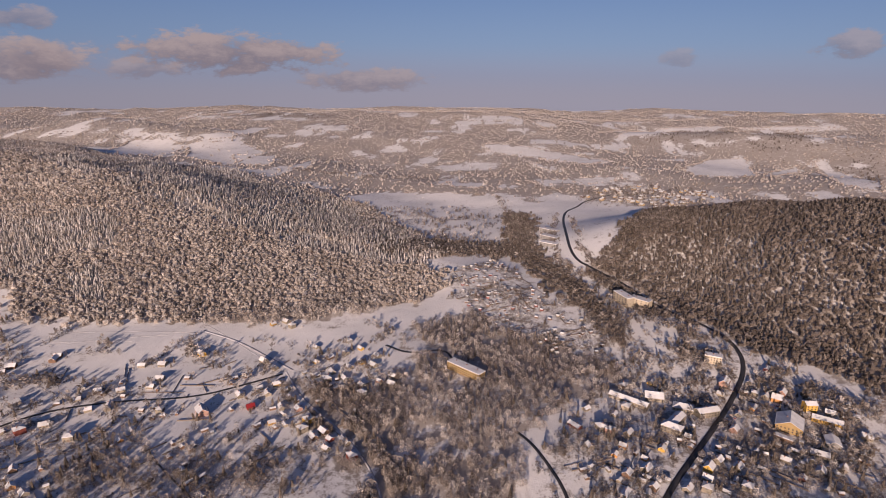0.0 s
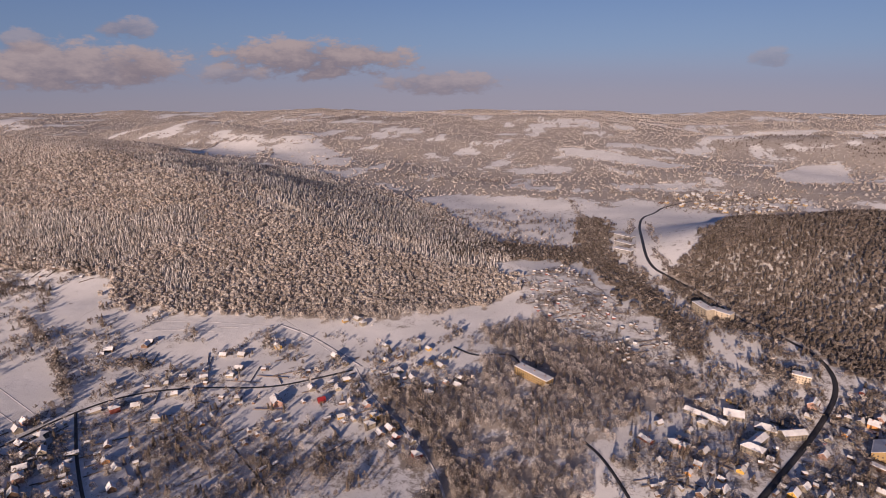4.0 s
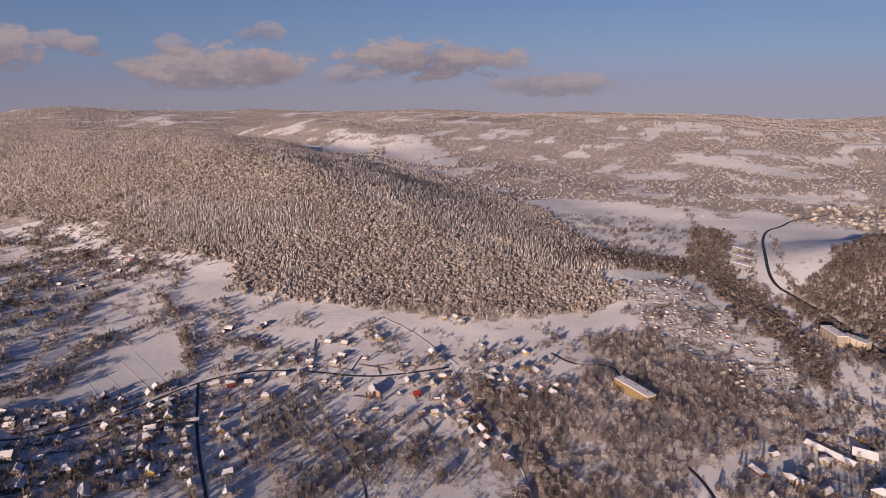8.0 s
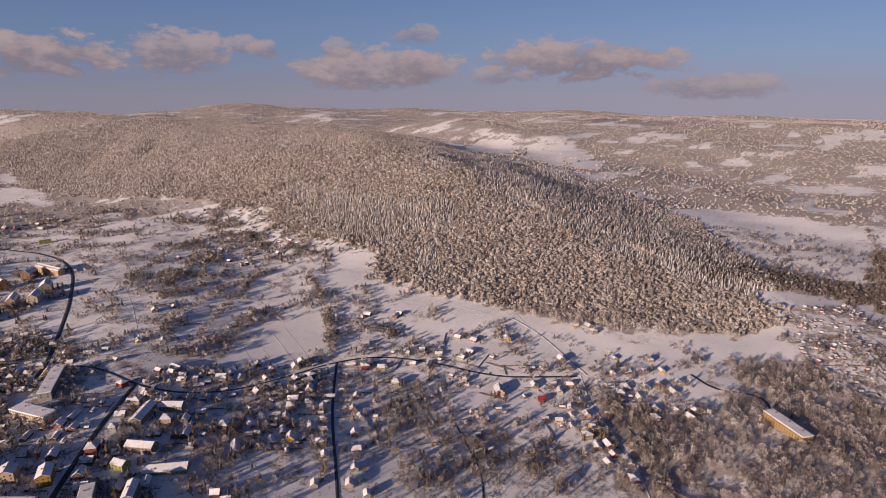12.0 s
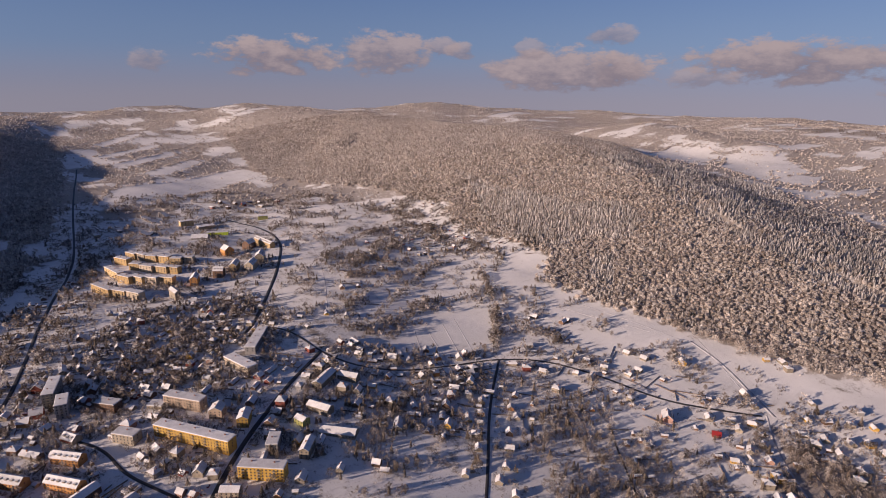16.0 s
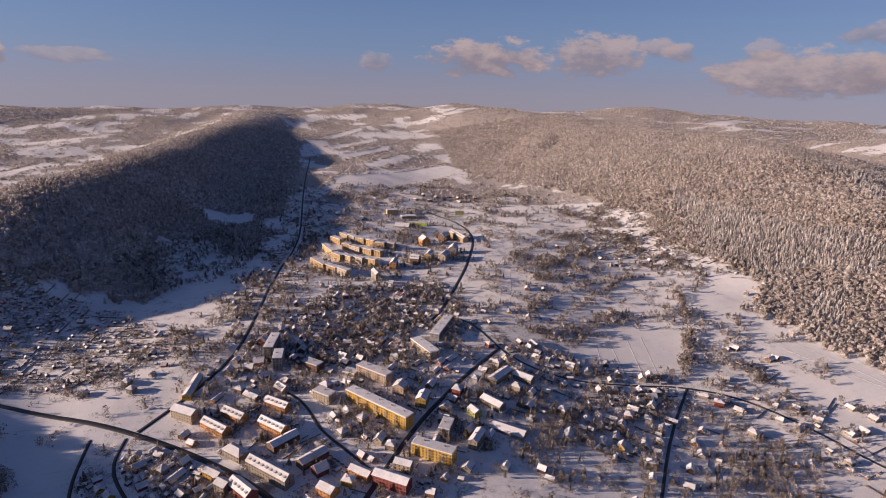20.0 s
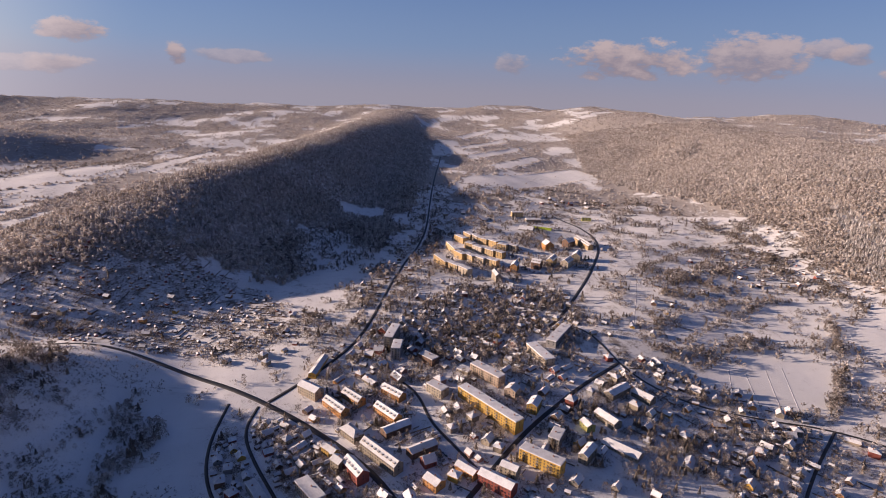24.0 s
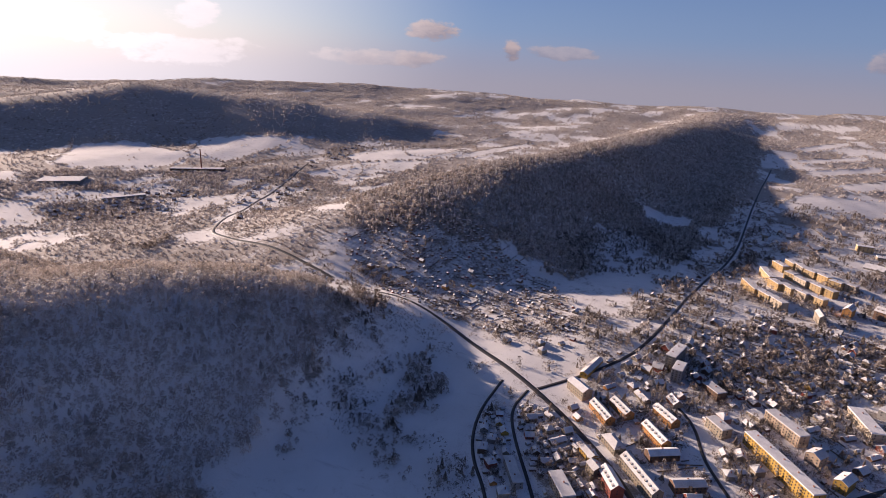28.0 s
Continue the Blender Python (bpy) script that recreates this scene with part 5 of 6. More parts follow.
house(-618, 351, "red")
house(-612, 370, "cream", "L")
house(-583, 386, "cream")
house(-579, 355, "cream")
house(-555, 360, "brown", "L")
house(-545, 438, "brown")
house(-509, 418, "cream")
house(-581, 311, "yellow")
house(-555, 321, "cream")
house(-571, 295, "cream")
house(-503, 325, "yellow")
house(-463, 322, "cream")
house(-479, 289, "brown")
house(-443, 371, "cream", "L")
house(-462, 423, "cream")
house(-440, 392, "pink")
house(-395, 348, "yellow", "G")
house(-412, 414, "cream")
house(-394, 395, "orange")
house(-382, 382, "cream")
house(-366, 360, "cream")
house(-423, 436, "cream", "L")
house(-471, 455, "cream")
house(-507, 475, "pink", "G")
house(-348, 347, "cream")
house(-455, 509, "cream", "L")
house(-435, 516, "red")
house(-399, 456, "brown")
house(-384, 432, "orange")
house(-367, 424, "cream")
house(-350, 394, "brown", "G")
house(-331, 374, "cream")
house(-313, 350, "cream")
house(-532, 625, "brown")
house(-489, 657, "brown")
house(-473, 563, "grey")
house(-412, 577, "cream")
house(-399, 595, "brown")
house(-374, 598, "cream")
house(-371, 567, "cream", "L")
house(-390, 559, "cream")
house(-418, 529, "cream")
house(-379, 508, "cream")
house(-326, 505, "orange")
house(-340, 624, "cream")
house(-343, 606, "cream")
house(-313, 684, "yellow", "G")
house(-263, 557, "pink", "V")
house(-310, 559, "cream")
house(-213, 569, "red", "R")
house(-181, 539, "yellow")
house(-215, 608, "cream")
house(-233, 593, "cream")
house(-227, 669, "cream", "G")
house(-209, 654, "cream")
house(-202, 598, "cream")
house(-197, 618, "yellow")
house(-173, 589, "cream")
house(-178, 569, "cream")
house(-158, 565, "pink")
house(-142, 541, "yellow")
house(-144, 524, "cream")
house(-130, 512, "brown")
house(-121, 521, "brown")
house(-112, 508, "red")
house(-113, 493, "cream")
house(-96, 505, "cream", "L")
house(-85, 479, "red")
house(-168, 709, "cream")
house(-160, 670, "yellow")
house(-144, 680, "brown")
house(-124, 690, "cream")
house(-106, 702, "yellow")
house(-126, 724, "grey")
house(-153, 637, "cream")
house(-134, 644, "cream")
house(-114, 654, "cream")
house(-137, 626, "cream")
house(-116, 628, "grey")
house(-100, 665, "yellow")
house(-84, 657, "cream")
house(-81, 680, "cream")
house(-93, 612, "grey")
house(-90, 593, "grey")
house(-73, 620, "pink")
house(-57, 630, "cream")
house(-57, 612, "cream")
house(-591, 314, "yellow")
house(-565, 323, "cream")
house(-383, 250, "brown", "G")
house(-371, 251, "cream")
house(-394, 218, "cream", "G")
house(-302, 330, "cream")
house(-281, 329, "cream")
house(-326, 310, "cream")
house(-720, 344, "cream")
house(-682, 336, "cream")
house(-529, 638, "brown")
house(-489, 666, "brown")
house(-376, 653, "cream")
house(-352, 657, "cream")
house(-880, 690, "cream")
house(-1031, 662, "red", "L")
house(-243, 771, "yellow")
house(-214, 765, "cream")
house(-226, 779, "cream")
house(162, 553, "cream")
house(190, 543, "cream")
house(207, 557, "cream")
house(168, 516, "cream")
house(176, 511, "pink")
house(194, 507, "cream")
house(149, 485, "cream")
house(182, 485, "orange")
house(170, 472, "orange")
house(197, 466, "orange")
house(219, 481, "yellow")
house(193, 451, "cream")
house(192, 427, "brown", "G")
house(142, 520, "red", "L")
house(218, 602, "brown")
house(253, 609, "yellow")
house(283, 547, "cream")
house(325, 584, "cream")
house(339, 606, "pink", "V")
house(406, 637, "red", "L")
house(383, 572, "orange", "G")
house(374, 579, "cream")
house(364, 584, "cream")
house(370, 608, "cream")
house(420, 583, "grey")
house(426, 545, "cream")
house(326, 545, "cream")
house(307, 515, "pink", "G")
house(266, 463, "cream", "G")
house(281, 455, "cream")
house(245, 438, "cream")
house(238, 424, "cream")
house(275, 426, "cream")
house(335, 688, "grey")
house(-646, -120, "cream")
house(-658, -96, "cream")
house(-509, -77, "cream")
house(-491, -56, "cream", "G")
house(-497, -93, "grey")
house(-484, -73, "cream")
house(-462, -70, "cream")
house(-448, -56, "cream")
house(-439, -65, "cream")
house(-450, -43, "brown")
house(-462, -29, "yellow")
house(-617, 0, "cream")
house(-617, 21, "grey")
house(-614, -19, "grey")
house(-593, -4, "brown")
house(-565, 24, "brown")
house(-585, 39, "cream", "V")
house(-472, 106, "red")
house(-496, 97, "cream")
house(-452, 126, "cream")
house(-517, 84, "cream")
house(-447, 97, "pink", "G")
house(-440, 104, "pink")
house(-407, 118, "cream")
house(-416, 78, "yellow")
house(-608, 96, "cream")
house(-680, 104, "orange")
house(-672, 117, "yellow")
house(-641, 118, "cream", "G")
house(-665, 59, "cream")
house(-646, 77, "orange")
house(-716, 125, "yellow")
house(-704, 142, "cream")
house(-716, 169, "cream")
house(-692, 181, "yellow", "G")
house(-716, 218, "cream")
house(-700, 238, "cream")
house(-757, 234, "cream")
house(-749, 215, "cream")
house(-742, 188, "cream")
house(-754, 178, "cream")
house(-767, 160, "cream")
house(-730, 70, "cream")
house(-714, 57, "cream")
house(-702, 96, "cream")
house(-680, 85, "cream")
house(-763, 70, "cream")
house(-762, 89, "cream")
house(-758, 61, "grey")
house(-743, 33, "cream")
house(-807, 45, "cream")
house(-827, 85, "brown")
house(-805, 137, "cream")
house(-839, 161, "red")
house(-789, 186, "yellow")
house(-737, 263, "cream")
house(-743, 279, "cream")
house(-688, 314, "cream")
house(-726, 326, "cream")
house(-722, 302, "cream")
house(-604, 359, "cream")
house(-589, 363, "brown")
house(-571, 366, "cream")
house(-891, 250, "cream")
house(-882, 78, "cream")
house(-898, 134, "cream")
house(-875, 188, "brown")
house(-845, 218, "cream")
house(-829, 290, "cream")
house(-799, 261, "cream")
house(-795, 317, "cream")
house(-864, 313, "cream")

# rows of small houses beyond the estate and the hamlet behind the school
ROWS = [((-1533, 219), (-1484, 217), (-1430, 215)), ((-1577, 279), (-1512, 272), (-1447, 263)), ((-1600, 349), (-1562, 353), (-1515, 355)), ((-1617, 401), (-1567, 399)), ((-1437, 306), (-1407, 310), (-1433, 330))]
for line in ROWS:
    for (x0, y0), (x1, y1) in zip(line, line[1:]):
        for q in (0.0, 0.34, 0.67):
            house(x0 + (x1 - x0) * q, y0 + (y1 - y0) * q, HR.choice(("cream", "grey", "brown")), "", 90, 1.15)
for x, y in ((-1623, 531), (-1666, 570), (-1633, 600), (-1607, 615), (-1638, 644), (-1614, 665), (-1636, 704), (-1590, 712), (-1565, 649), (-1597, 567)):
    house(x, y, HR.choice(("cream", "cream", "red", "brown")), HR.choice(("", "G", "L")), None, 1.2)


# ---- where more cottages, sheds and hedges stand ----
ZONES = {
    "mid": [(-694, 3), (-769, 66), (-895, 153), (-858, 340), (-721, 306), (-670, 205), (-626, 177), (-626, 113), (-640, 53), (-621, 12)],
    "yards": [(-481, -145), (-508, -117), (-523, -88), (-464, -27), (-415, -15), (-396, -57), (-438, -68), (-386, -84), (-378, -100), (-427, -132)],
    "west": [(-726, 383), (-843, 471), (-1044, 686), (-996, 878), (-821, 817), (-858, 738), (-861, 613), (-747, 466), (-657, 378)],
    "valley": [(-900, -7), (-1008, 55), (-1498, 184), (-1232, 173), (-1087, 137), (-818, 55), (-712, 11), (-633, -32)],
    "south": [(-773, -448), (-854, -362), (-851, -164), (-827, -48), (-673, -59), (-608, -108), (-617, -153), (-658, -242)],
    "east": [(229, 499), (323, 565), (344, 598), (430, 597), (466, 563), (436, 489), (390, 424), (222, 418), (150, 419), (114, 463)],
    "village": [(391, 1726), (644, 1885), (861, 1806), (782, 1596), (553, 1512), (408, 1585)],
    "far28": [(-717, -1170), (-918, -1023), (-1140, -1141), (-1097, -1293), (-870, -1318)],
    "far28b": [(-847, -770), (-1329, -916), (-1560, -1117), (-2221, -1123), (-1970, -1246), (-1250, -1125)],
}
HEDGES = [
    [(-197, 1385), (-93, 1315), (26, 1245), (122, 1182)],
    [(-76, 1501), (0, 1413), (73, 1437)],
    [(168, 1698), (187, 1434), (209, 1292)],
    [(303, 1815), (460, 1734), (622, 1715)],
    [(-573, 2118), (-267, 2044), (38, 2030)],
    [(-694, -1038), (-692, -833), (-758, -851)],
    [(-868, -1393), (-1087, -1302), (-1271, -1332)],
    [(-1380, -1327), (-1539, -1307), (-1838, -1263)],
    [(-1949, -1107), (-2312, -897), (-2717, -765)],
    [(-677, -667), (-636, -686), (-607, -811)],
    [(-634, 408), (-628, 452), (-613, 493)],
    [(-728, 432), (-785, 547), (-802, 634), (-803, 706)],
    [(-642, 454), (-650, 545), (-649, 593)],
    [(-696, 693), (-565, 593), (-491, 515)],
]
HEDGES += [
    [(-1333, 219), (-1344, 295), (-1285, 294)],
    [(-1577, 663), (-1461, 694), (-1443, 750)],
    [(332, 1418), (277, 1094), (291, 993), (314, 931)],
    [(303, 1457), (241, 1203), (229, 1046), (255, 969)],
]
HEDGES += [
    [(-563, 596), (-507, 612), (-458, 624)],
    [(-932, 477), (-1101, 694), (-1117, 802)],
    [(-1152, 827), (-1197, 1015), (-1176, 1124)],
    [(-866, 504), (-966, 681), (-1027, 843)],
    [(-645, 396), (-656, 472), (-682, 553)],
    [(-708, 701), (-600, 625), (-487, 511)],
    [(-563, 584), (-495, 602), (-443, 613)],
    [(-372, 653), (-344, 728), (-322, 680)],
    [(-294, 657), (-286, 698)],
    [(-313, 520), (-273, 464)],
    [(-674, 383), (-670, 456)],
    [(-677, 451), (-753, 572), (-795, 650)],
    [(-520, 375), (-544, 424)],
    [(-666, -463), (-670, -408), (-641, -302)],
    [(-462, -267), (-523, -245), (-559, -231)],
    [(-424, -214), (-481, -223)],
    [(-450, -309), (-456, -278)],
]
HEDGES += [
    [(-340, -277), (-439, -309)],
    [(-609, 424), (-656, 376)],
    [(-306, 455), (-217, 509)],
    [(-523, 572), (-471, 614)],
    [(-108, 786), (-63, 751), (-98, 714)],
    [(-517, 747), (-525, 696)],
    [(270, 673), (202, 634)],
    [(-758, -456), (-742, -382), (-729, -322)],
    [(-704, -133), (-762, -65), (-798, -3)],
    [(-552, -180), (-585, -164)],
    [(-1704, 380), (-1837, 579), (-1764, 705)],
    [(-1343, 194), (-1414, 275), (-1472, 378)],
]
ORCHARD = [(-247, 371), (-267, 460), (-213, 500), (-153, 410)]
ALLOTMENTS = [
    PLOTS,
    GARDENS,
    [(-1017, 665), (-1111, 791), (-1097, 918), (-911, 831), (-898, 685)],
]


def free(x, y, room):
    return all((x - a) ** 2 + (y - b) ** 2 > (room + c) ** 2 for a, b, c in SITES) and road_turn(x, y)[1] > room * 0.6 + 4


def fill(poly, count, build, room, tries=40):
    p = np.array(poly, float)
    made = 0
    for _ in range(count * tries):
        x, y = HR.uniform(p[:, 0].min(), p[:, 0].max()), HR.uniform(p[:, 1].min(), p[:, 1].max())
        if inside(np.array(x), np.array(y), poly) and free(x, y, room):
            build(x, y)
            made += 1
            if made == count:
                break


COLOURS = ["cream"] * 5 + ["yellow", "brown", "brown", "brown", "orange", "pink", "grey", "grey", "red"]
for zone, count in (("mid", 60), ("yards", 26), ("west", 22), ("valley", 22), ("south", 18), ("east", 14)):
    fill(ZONES[zone], count, lambda x, y: house(x, y, HR.choice(COLOURS), HR.choice(("", "", "", "L", "G"))), 7.5)


SLOPES = SLOPE_PLOTS
LOWER = [(-640, 300), (-490, 490), (-400, 450), (-380, 330), (-460, 270), (-560, 270)]
CENTRE = [(-640, -40), (-400, -80), (-370, 60), (-390, 190), (-480, 280), (-600, 300), (-690, 150), (-690, 30)]
for poly, count in ((LOWER, 24), (CENTRE, 46)):
    fill(poly, count, lambda x, y: house(x, y, HR.choice(COLOURS), HR.choice(("", "", "L", "G")), size=HR.uniform(0.95, 1.25)), 7.0)

# groups of small buildings that stand too far off to part, each one object
def cluster(name, poly, count, room, sizes, walls, label, category, pitch=0.35):
    spots = []
    fill(poly, count, lambda x, y: (spots.append((x, y)), SITES.append((x, y, room * 0.8))), room)
    hv, hf, hm = [], [], []
    for x, y in spots:
        w, d, h, a, z = HR.uniform(*sizes[0]), HR.uniform(*sizes[1]), HR.uniform(*sizes[2]), radians(road_turn(x, y)[0] + HR.choice((0, 90)) + HR.uniform(-8, 8)), float(height(x, y))
        for me, slot in ((gable_body(w, d, h, d * pitch, BARK), HR.randint(0, len(walls) - 1)), (gable_roof(w, d, h, d * pitch, BARK, 0.4, 0.28), len(walls))):
            k = len(hv)
            hv += [(x + v.co.x * math.cos(a) - v.co.y * math.sin(a), y + v.co.x * math.sin(a) + v.co.y * math.cos(a), z + v.co.z) for v in me.vertices]
            hf += [tuple(i + k for i in p.vertices) for p in me.polygons]
            hm += [slot] * len(me.polygons)
            bpy.data.meshes.remove(me)
    return tagged(new(name, poly_mesh(name, hv, hf, [WALL[w] for w in walls] + [ROOF_SNOW], hm)), label, category, kind="stuff")


for zone, count in (("village", 70), ("far28", 45), ("far28b", 45)):
    cluster("hamlet_houses", ZONES[zone], count, 6.5, ((8, 13), (7, 10), (2.8, 4)), ("cream", "brown", "tan"), "distant small houses with snowy roofs among trees", "houses")
for poly, count in zip(ALLOTMENTS, (60, 100, 30)):
    fill(poly, count, lambda x, y: shed(x, y, HR.choice(("brown", "brown", "grey", "cream", "red")), HR.choice((27, 146)) + HR.uniform(-13, 13)), 3.5)
for zone, count in (("yards", 14), ("mid", 20), ("east", 14)):
    fill(ZONES[zone], count, lambda x, y: shed(x, y, HR.choice(("brown", "grey", "cream")), road_turn(x, y)[0] + HR.choice((0, 120))), 3.0)

for poly, count in ((ALLOTMENTS[1], 330), (ALLOTMENTS[0], 90), (ALLOTMENTS[2], 40)):
    cluster("allotment_huts", poly, count, 2.2, ((2.6, 4.6), (2.2, 3.6), (1.7, 2.4)), ("brown", "grey", "brown"), "crowd of tiny snowy huts and greenhouses on allotments", "huts", 0.25)
for poly, count in ((ZONES["mid"], 110), (ZONES["east"], 55), (ZONES["yards"], 50), (ZONES["valley"], 40),
                    ([(-480, 600), (-150, 660), (-60, 560), (-200, 420), (-420, 420), (-480, 480)], 60), (LOWER, 50), (CENTRE, 80), (SLOPES, 45)):
    cluster("outbuildings", poly, count, 2.6, ((3.5, 7.5), (2.8, 4.6), (2.0, 2.9)), ("brown", "grey", "cream", "brown"), "small snowy garages and sheds behind the houses", "outbuildings", 0.22)

# garden fences: runs of board panels between the plots
PANEL = box_mesh("fence_panel", [(0, 0, 0.15, 9.0, 0.06, 0.7)] + [(o, 0, -0.4, 0.16, 0.16, 1.6) for o in (-4.5, -1.5, 1.5)], FENCE_WOOD)


def fence(x, y, turn, panels):
    e = thing("fence", x, y, turn, "weathered dark board fence between snowy gardens", "fence", "garden fences")
    c, s = math.cos(radians(turn)), math.sin(radians(turn))
    z0 = float(height(x, y))
    for i in range(panels):
        o = (i - panels / 2 + 0.5) * 9.0
        part("fence_panel", PANEL, e, (o, 0, float(height(x + o * c, y + o * s)) - z0))


for zone, count in (("mid", 16), ("east", 14), ("yards", 8), ("west", 10), ("south", 8)):
    fill(ZONES[zone], count, lambda x, y: fence(x, y, road_turn(x, y)[0] + HR.choice((0, 90)), HR.randint(2, 3)), 3.0)
for poly, count in (([(-480, 600), (-150, 660), (-60, 560), (-200, 420), (-420, 420), (-480, 480)], 8), (ALLOTMENTS[1], 14), (ALLOTMENTS[0], 10)):
    fill(poly, count, lambda x, y: fence(x, y, road_turn(x, y)[0] + HR.choice((0, 90)) + HR.uniform(-4, 4), HR.randint(2, 5)), 3.0)

# the many thin fence lines that part the gardens, too far to count
def fence_lines(name, poly, count, label):
    p = np.array(poly, float)
    boxes_v, boxes_f = [], []
    while count:
        x, y = HR.uniform(p[:, 0].min(), p[:, 0].max()), HR.uniform(p[:, 1].min(), p[:, 1].max())
        if not inside(np.array(x), np.array(y), poly):
            continue
        count -= 1
        a = radians(road_turn(x, y)[0] + HR.choice((0, 90, 90)) + HR.uniform(-3, 3))
        n = HR.randint(2, 5)
        for i in range(n):
            c, d = x + math.cos(a) * i * 8, y + math.sin(a) * i * 8
            if not free(c, d, 1.0):
                continue
            z, k = float(height(c, d)), len(boxes_v)
            v, f = box_data([(0, 0, -0.5, 8, 0.14, 1.75)])
            boxes_v += [(c + q[0] * math.cos(a) - q[1] * math.sin(a), d + q[0] * math.sin(a) + q[1] * math.cos(a), z + q[2]) for q in v]
            boxes_f += [tuple(j + k for j in q) for q in f]
    tagged(new(name, poly_mesh(name, boxes_v, boxes_f, [FENCE_WOOD])), label, "fences", kind="stuff")


for poly, count in ((ZONES["mid"], 55), (SLOPES, 40), (LOWER, 50), (CENTRE, 45), (ZONES["east"], 50), (ALLOTMENTS[1], 80), (ALLOTMENTS[0], 45), (ZONES["west"], 30), (ZONES["valley"], 25), ([(-480, 640), (-150, 680), (-60, 560), (-200, 420), (-420, 420), (-490, 500)], 55)):
    fence_lines("fence_lines", poly, count, "thin dark fences between snowy garden plots")

# cars along the kerbs and in the yards
for (x0, y0), (x1, y1), count in (((-399, 69), (-452, 122), 6), ((-468, 66), (-439, 82), 6), ((-379, -27), (-399, -11), 4), ((-485, 170), (-512, 200), 5), ((273, 495), (319, 543), 4), ((359, 559), (399, 565), 4)):
    for i in range(count):
        q = (i + HR.uniform(0.2, 0.7)) / count
        car(x0 + (x1 - x0) * q + 5, y0 + (y1 - y0) * q, math.degrees(math.atan2(y1 - y0, x1 - x0)) + HR.choice((0, 120)), HR.choice(("red", "dark", "silver", "blue", "dark")))

# ---- garden trees, hedges and scrub ----
BUSH = [plain(twig_crown(TR, 26, 1.6, 2.9, 1.0, 0.05), 0) for _ in range(4)]
BUSH_MID = [plain(twig_crown(TR, 13, 2.0, 3.2, 1.7, 0.05), 0) for _ in range(3)]
site = np.array(SITES)


def road_dots(line):
    p = np.array(line, float)
    s = np.concatenate([[0], np.cumsum(np.hypot(*np.diff(p, axis=0).T))])
    q = np.arange(0, s[-1], 4.0)
    return np.stack([np.interp(q, s, p[:, 0]), np.interp(q, s, p[:, 1])], 1)


ROAD_DOTS = np.concatenate([road_dots(r[1]) for r in ROADS if r[2] > 2])
ROAD_CELLS = {(int(x // 8) + i, int(y // 8) + j) for x, y in ROAD_DOTS for i in (-1, 0, 1) for j in (-1, 0, 1)}


def clear_of(spots, slack=0.0, road=6.0):
    """Keeps the spots that stand on no building and no road."""
    keep = np.ones(len(spots), bool)
    for x, y, r in site:
        keep &= (spots[:, 0] - x) ** 2 + (spots[:, 1] - y) ** 2 > (r * 0.82 + slack) ** 2
    near = np.array([(int(x // 8), int(y // 8)) in ROAD_CELLS for x, y in spots], bool)
    for i in np.where(near)[0]:
        keep[i] &= ((spots[i] - ROAD_DOTS) ** 2).sum(1).min() > road ** 2
    return spots[keep]


def scatter(poly, gap, threshold, seed):
    spots = grid_spots(poly, gap, np.random.RandomState(seed), 0.5)
    v = FINE(spots[:, 0] * 0.8, spots[:, 1] * 0.8) + 0.6 * PATCH(spots[:, 0] * 2, spots[:, 1] * 2)
    v = np.where(sum(inside(spots[:, 0], spots[:, 1], p) for p in CLEAN) > 0, v - 2.0, v)
    return spots[v > threshold]


WIDE = [(-53, 638), (-200, 718), (-399, 778), (-598, 745), (-851, 851), (-1144, 931), (-1662, 851), (-1862, 439), (-1862, 133), (-931, -27), (-745, -80),
        (-505, -173), (-266, -133), (-160, 80), (-160, 332), (-27, 399)]
parts_of_town = [scatter(WIDE, 6.0, 0.5, 1), scatter(TOWN_EAST, 5.2, -0.45, 2), scatter(ZONES["mid"], 5.5, -0.2, 3), scatter(ZONES["valley"], 5.5, -0.6, 4), scatter(ZONES["west"], 7, -0.1, 5),
                 scatter(ALLOTMENTS[0], 5, 0.35, 6), scatter(ALLOTMENTS[1], 6, 0.7, 7), scatter(ALLOTMENTS[2], 7, 0.2, 8), scatter(ZONES["south"], 7, 0.8, 9), scatter(ZONES["yards"], 7, 0.3, 10),
                 scatter(ZONES["village"], 11, -0.4, 11), scatter(ZONES["far28"], 9, -0.2, 12), scatter(ZONES["far28b"], 10, -0.2, 13)]
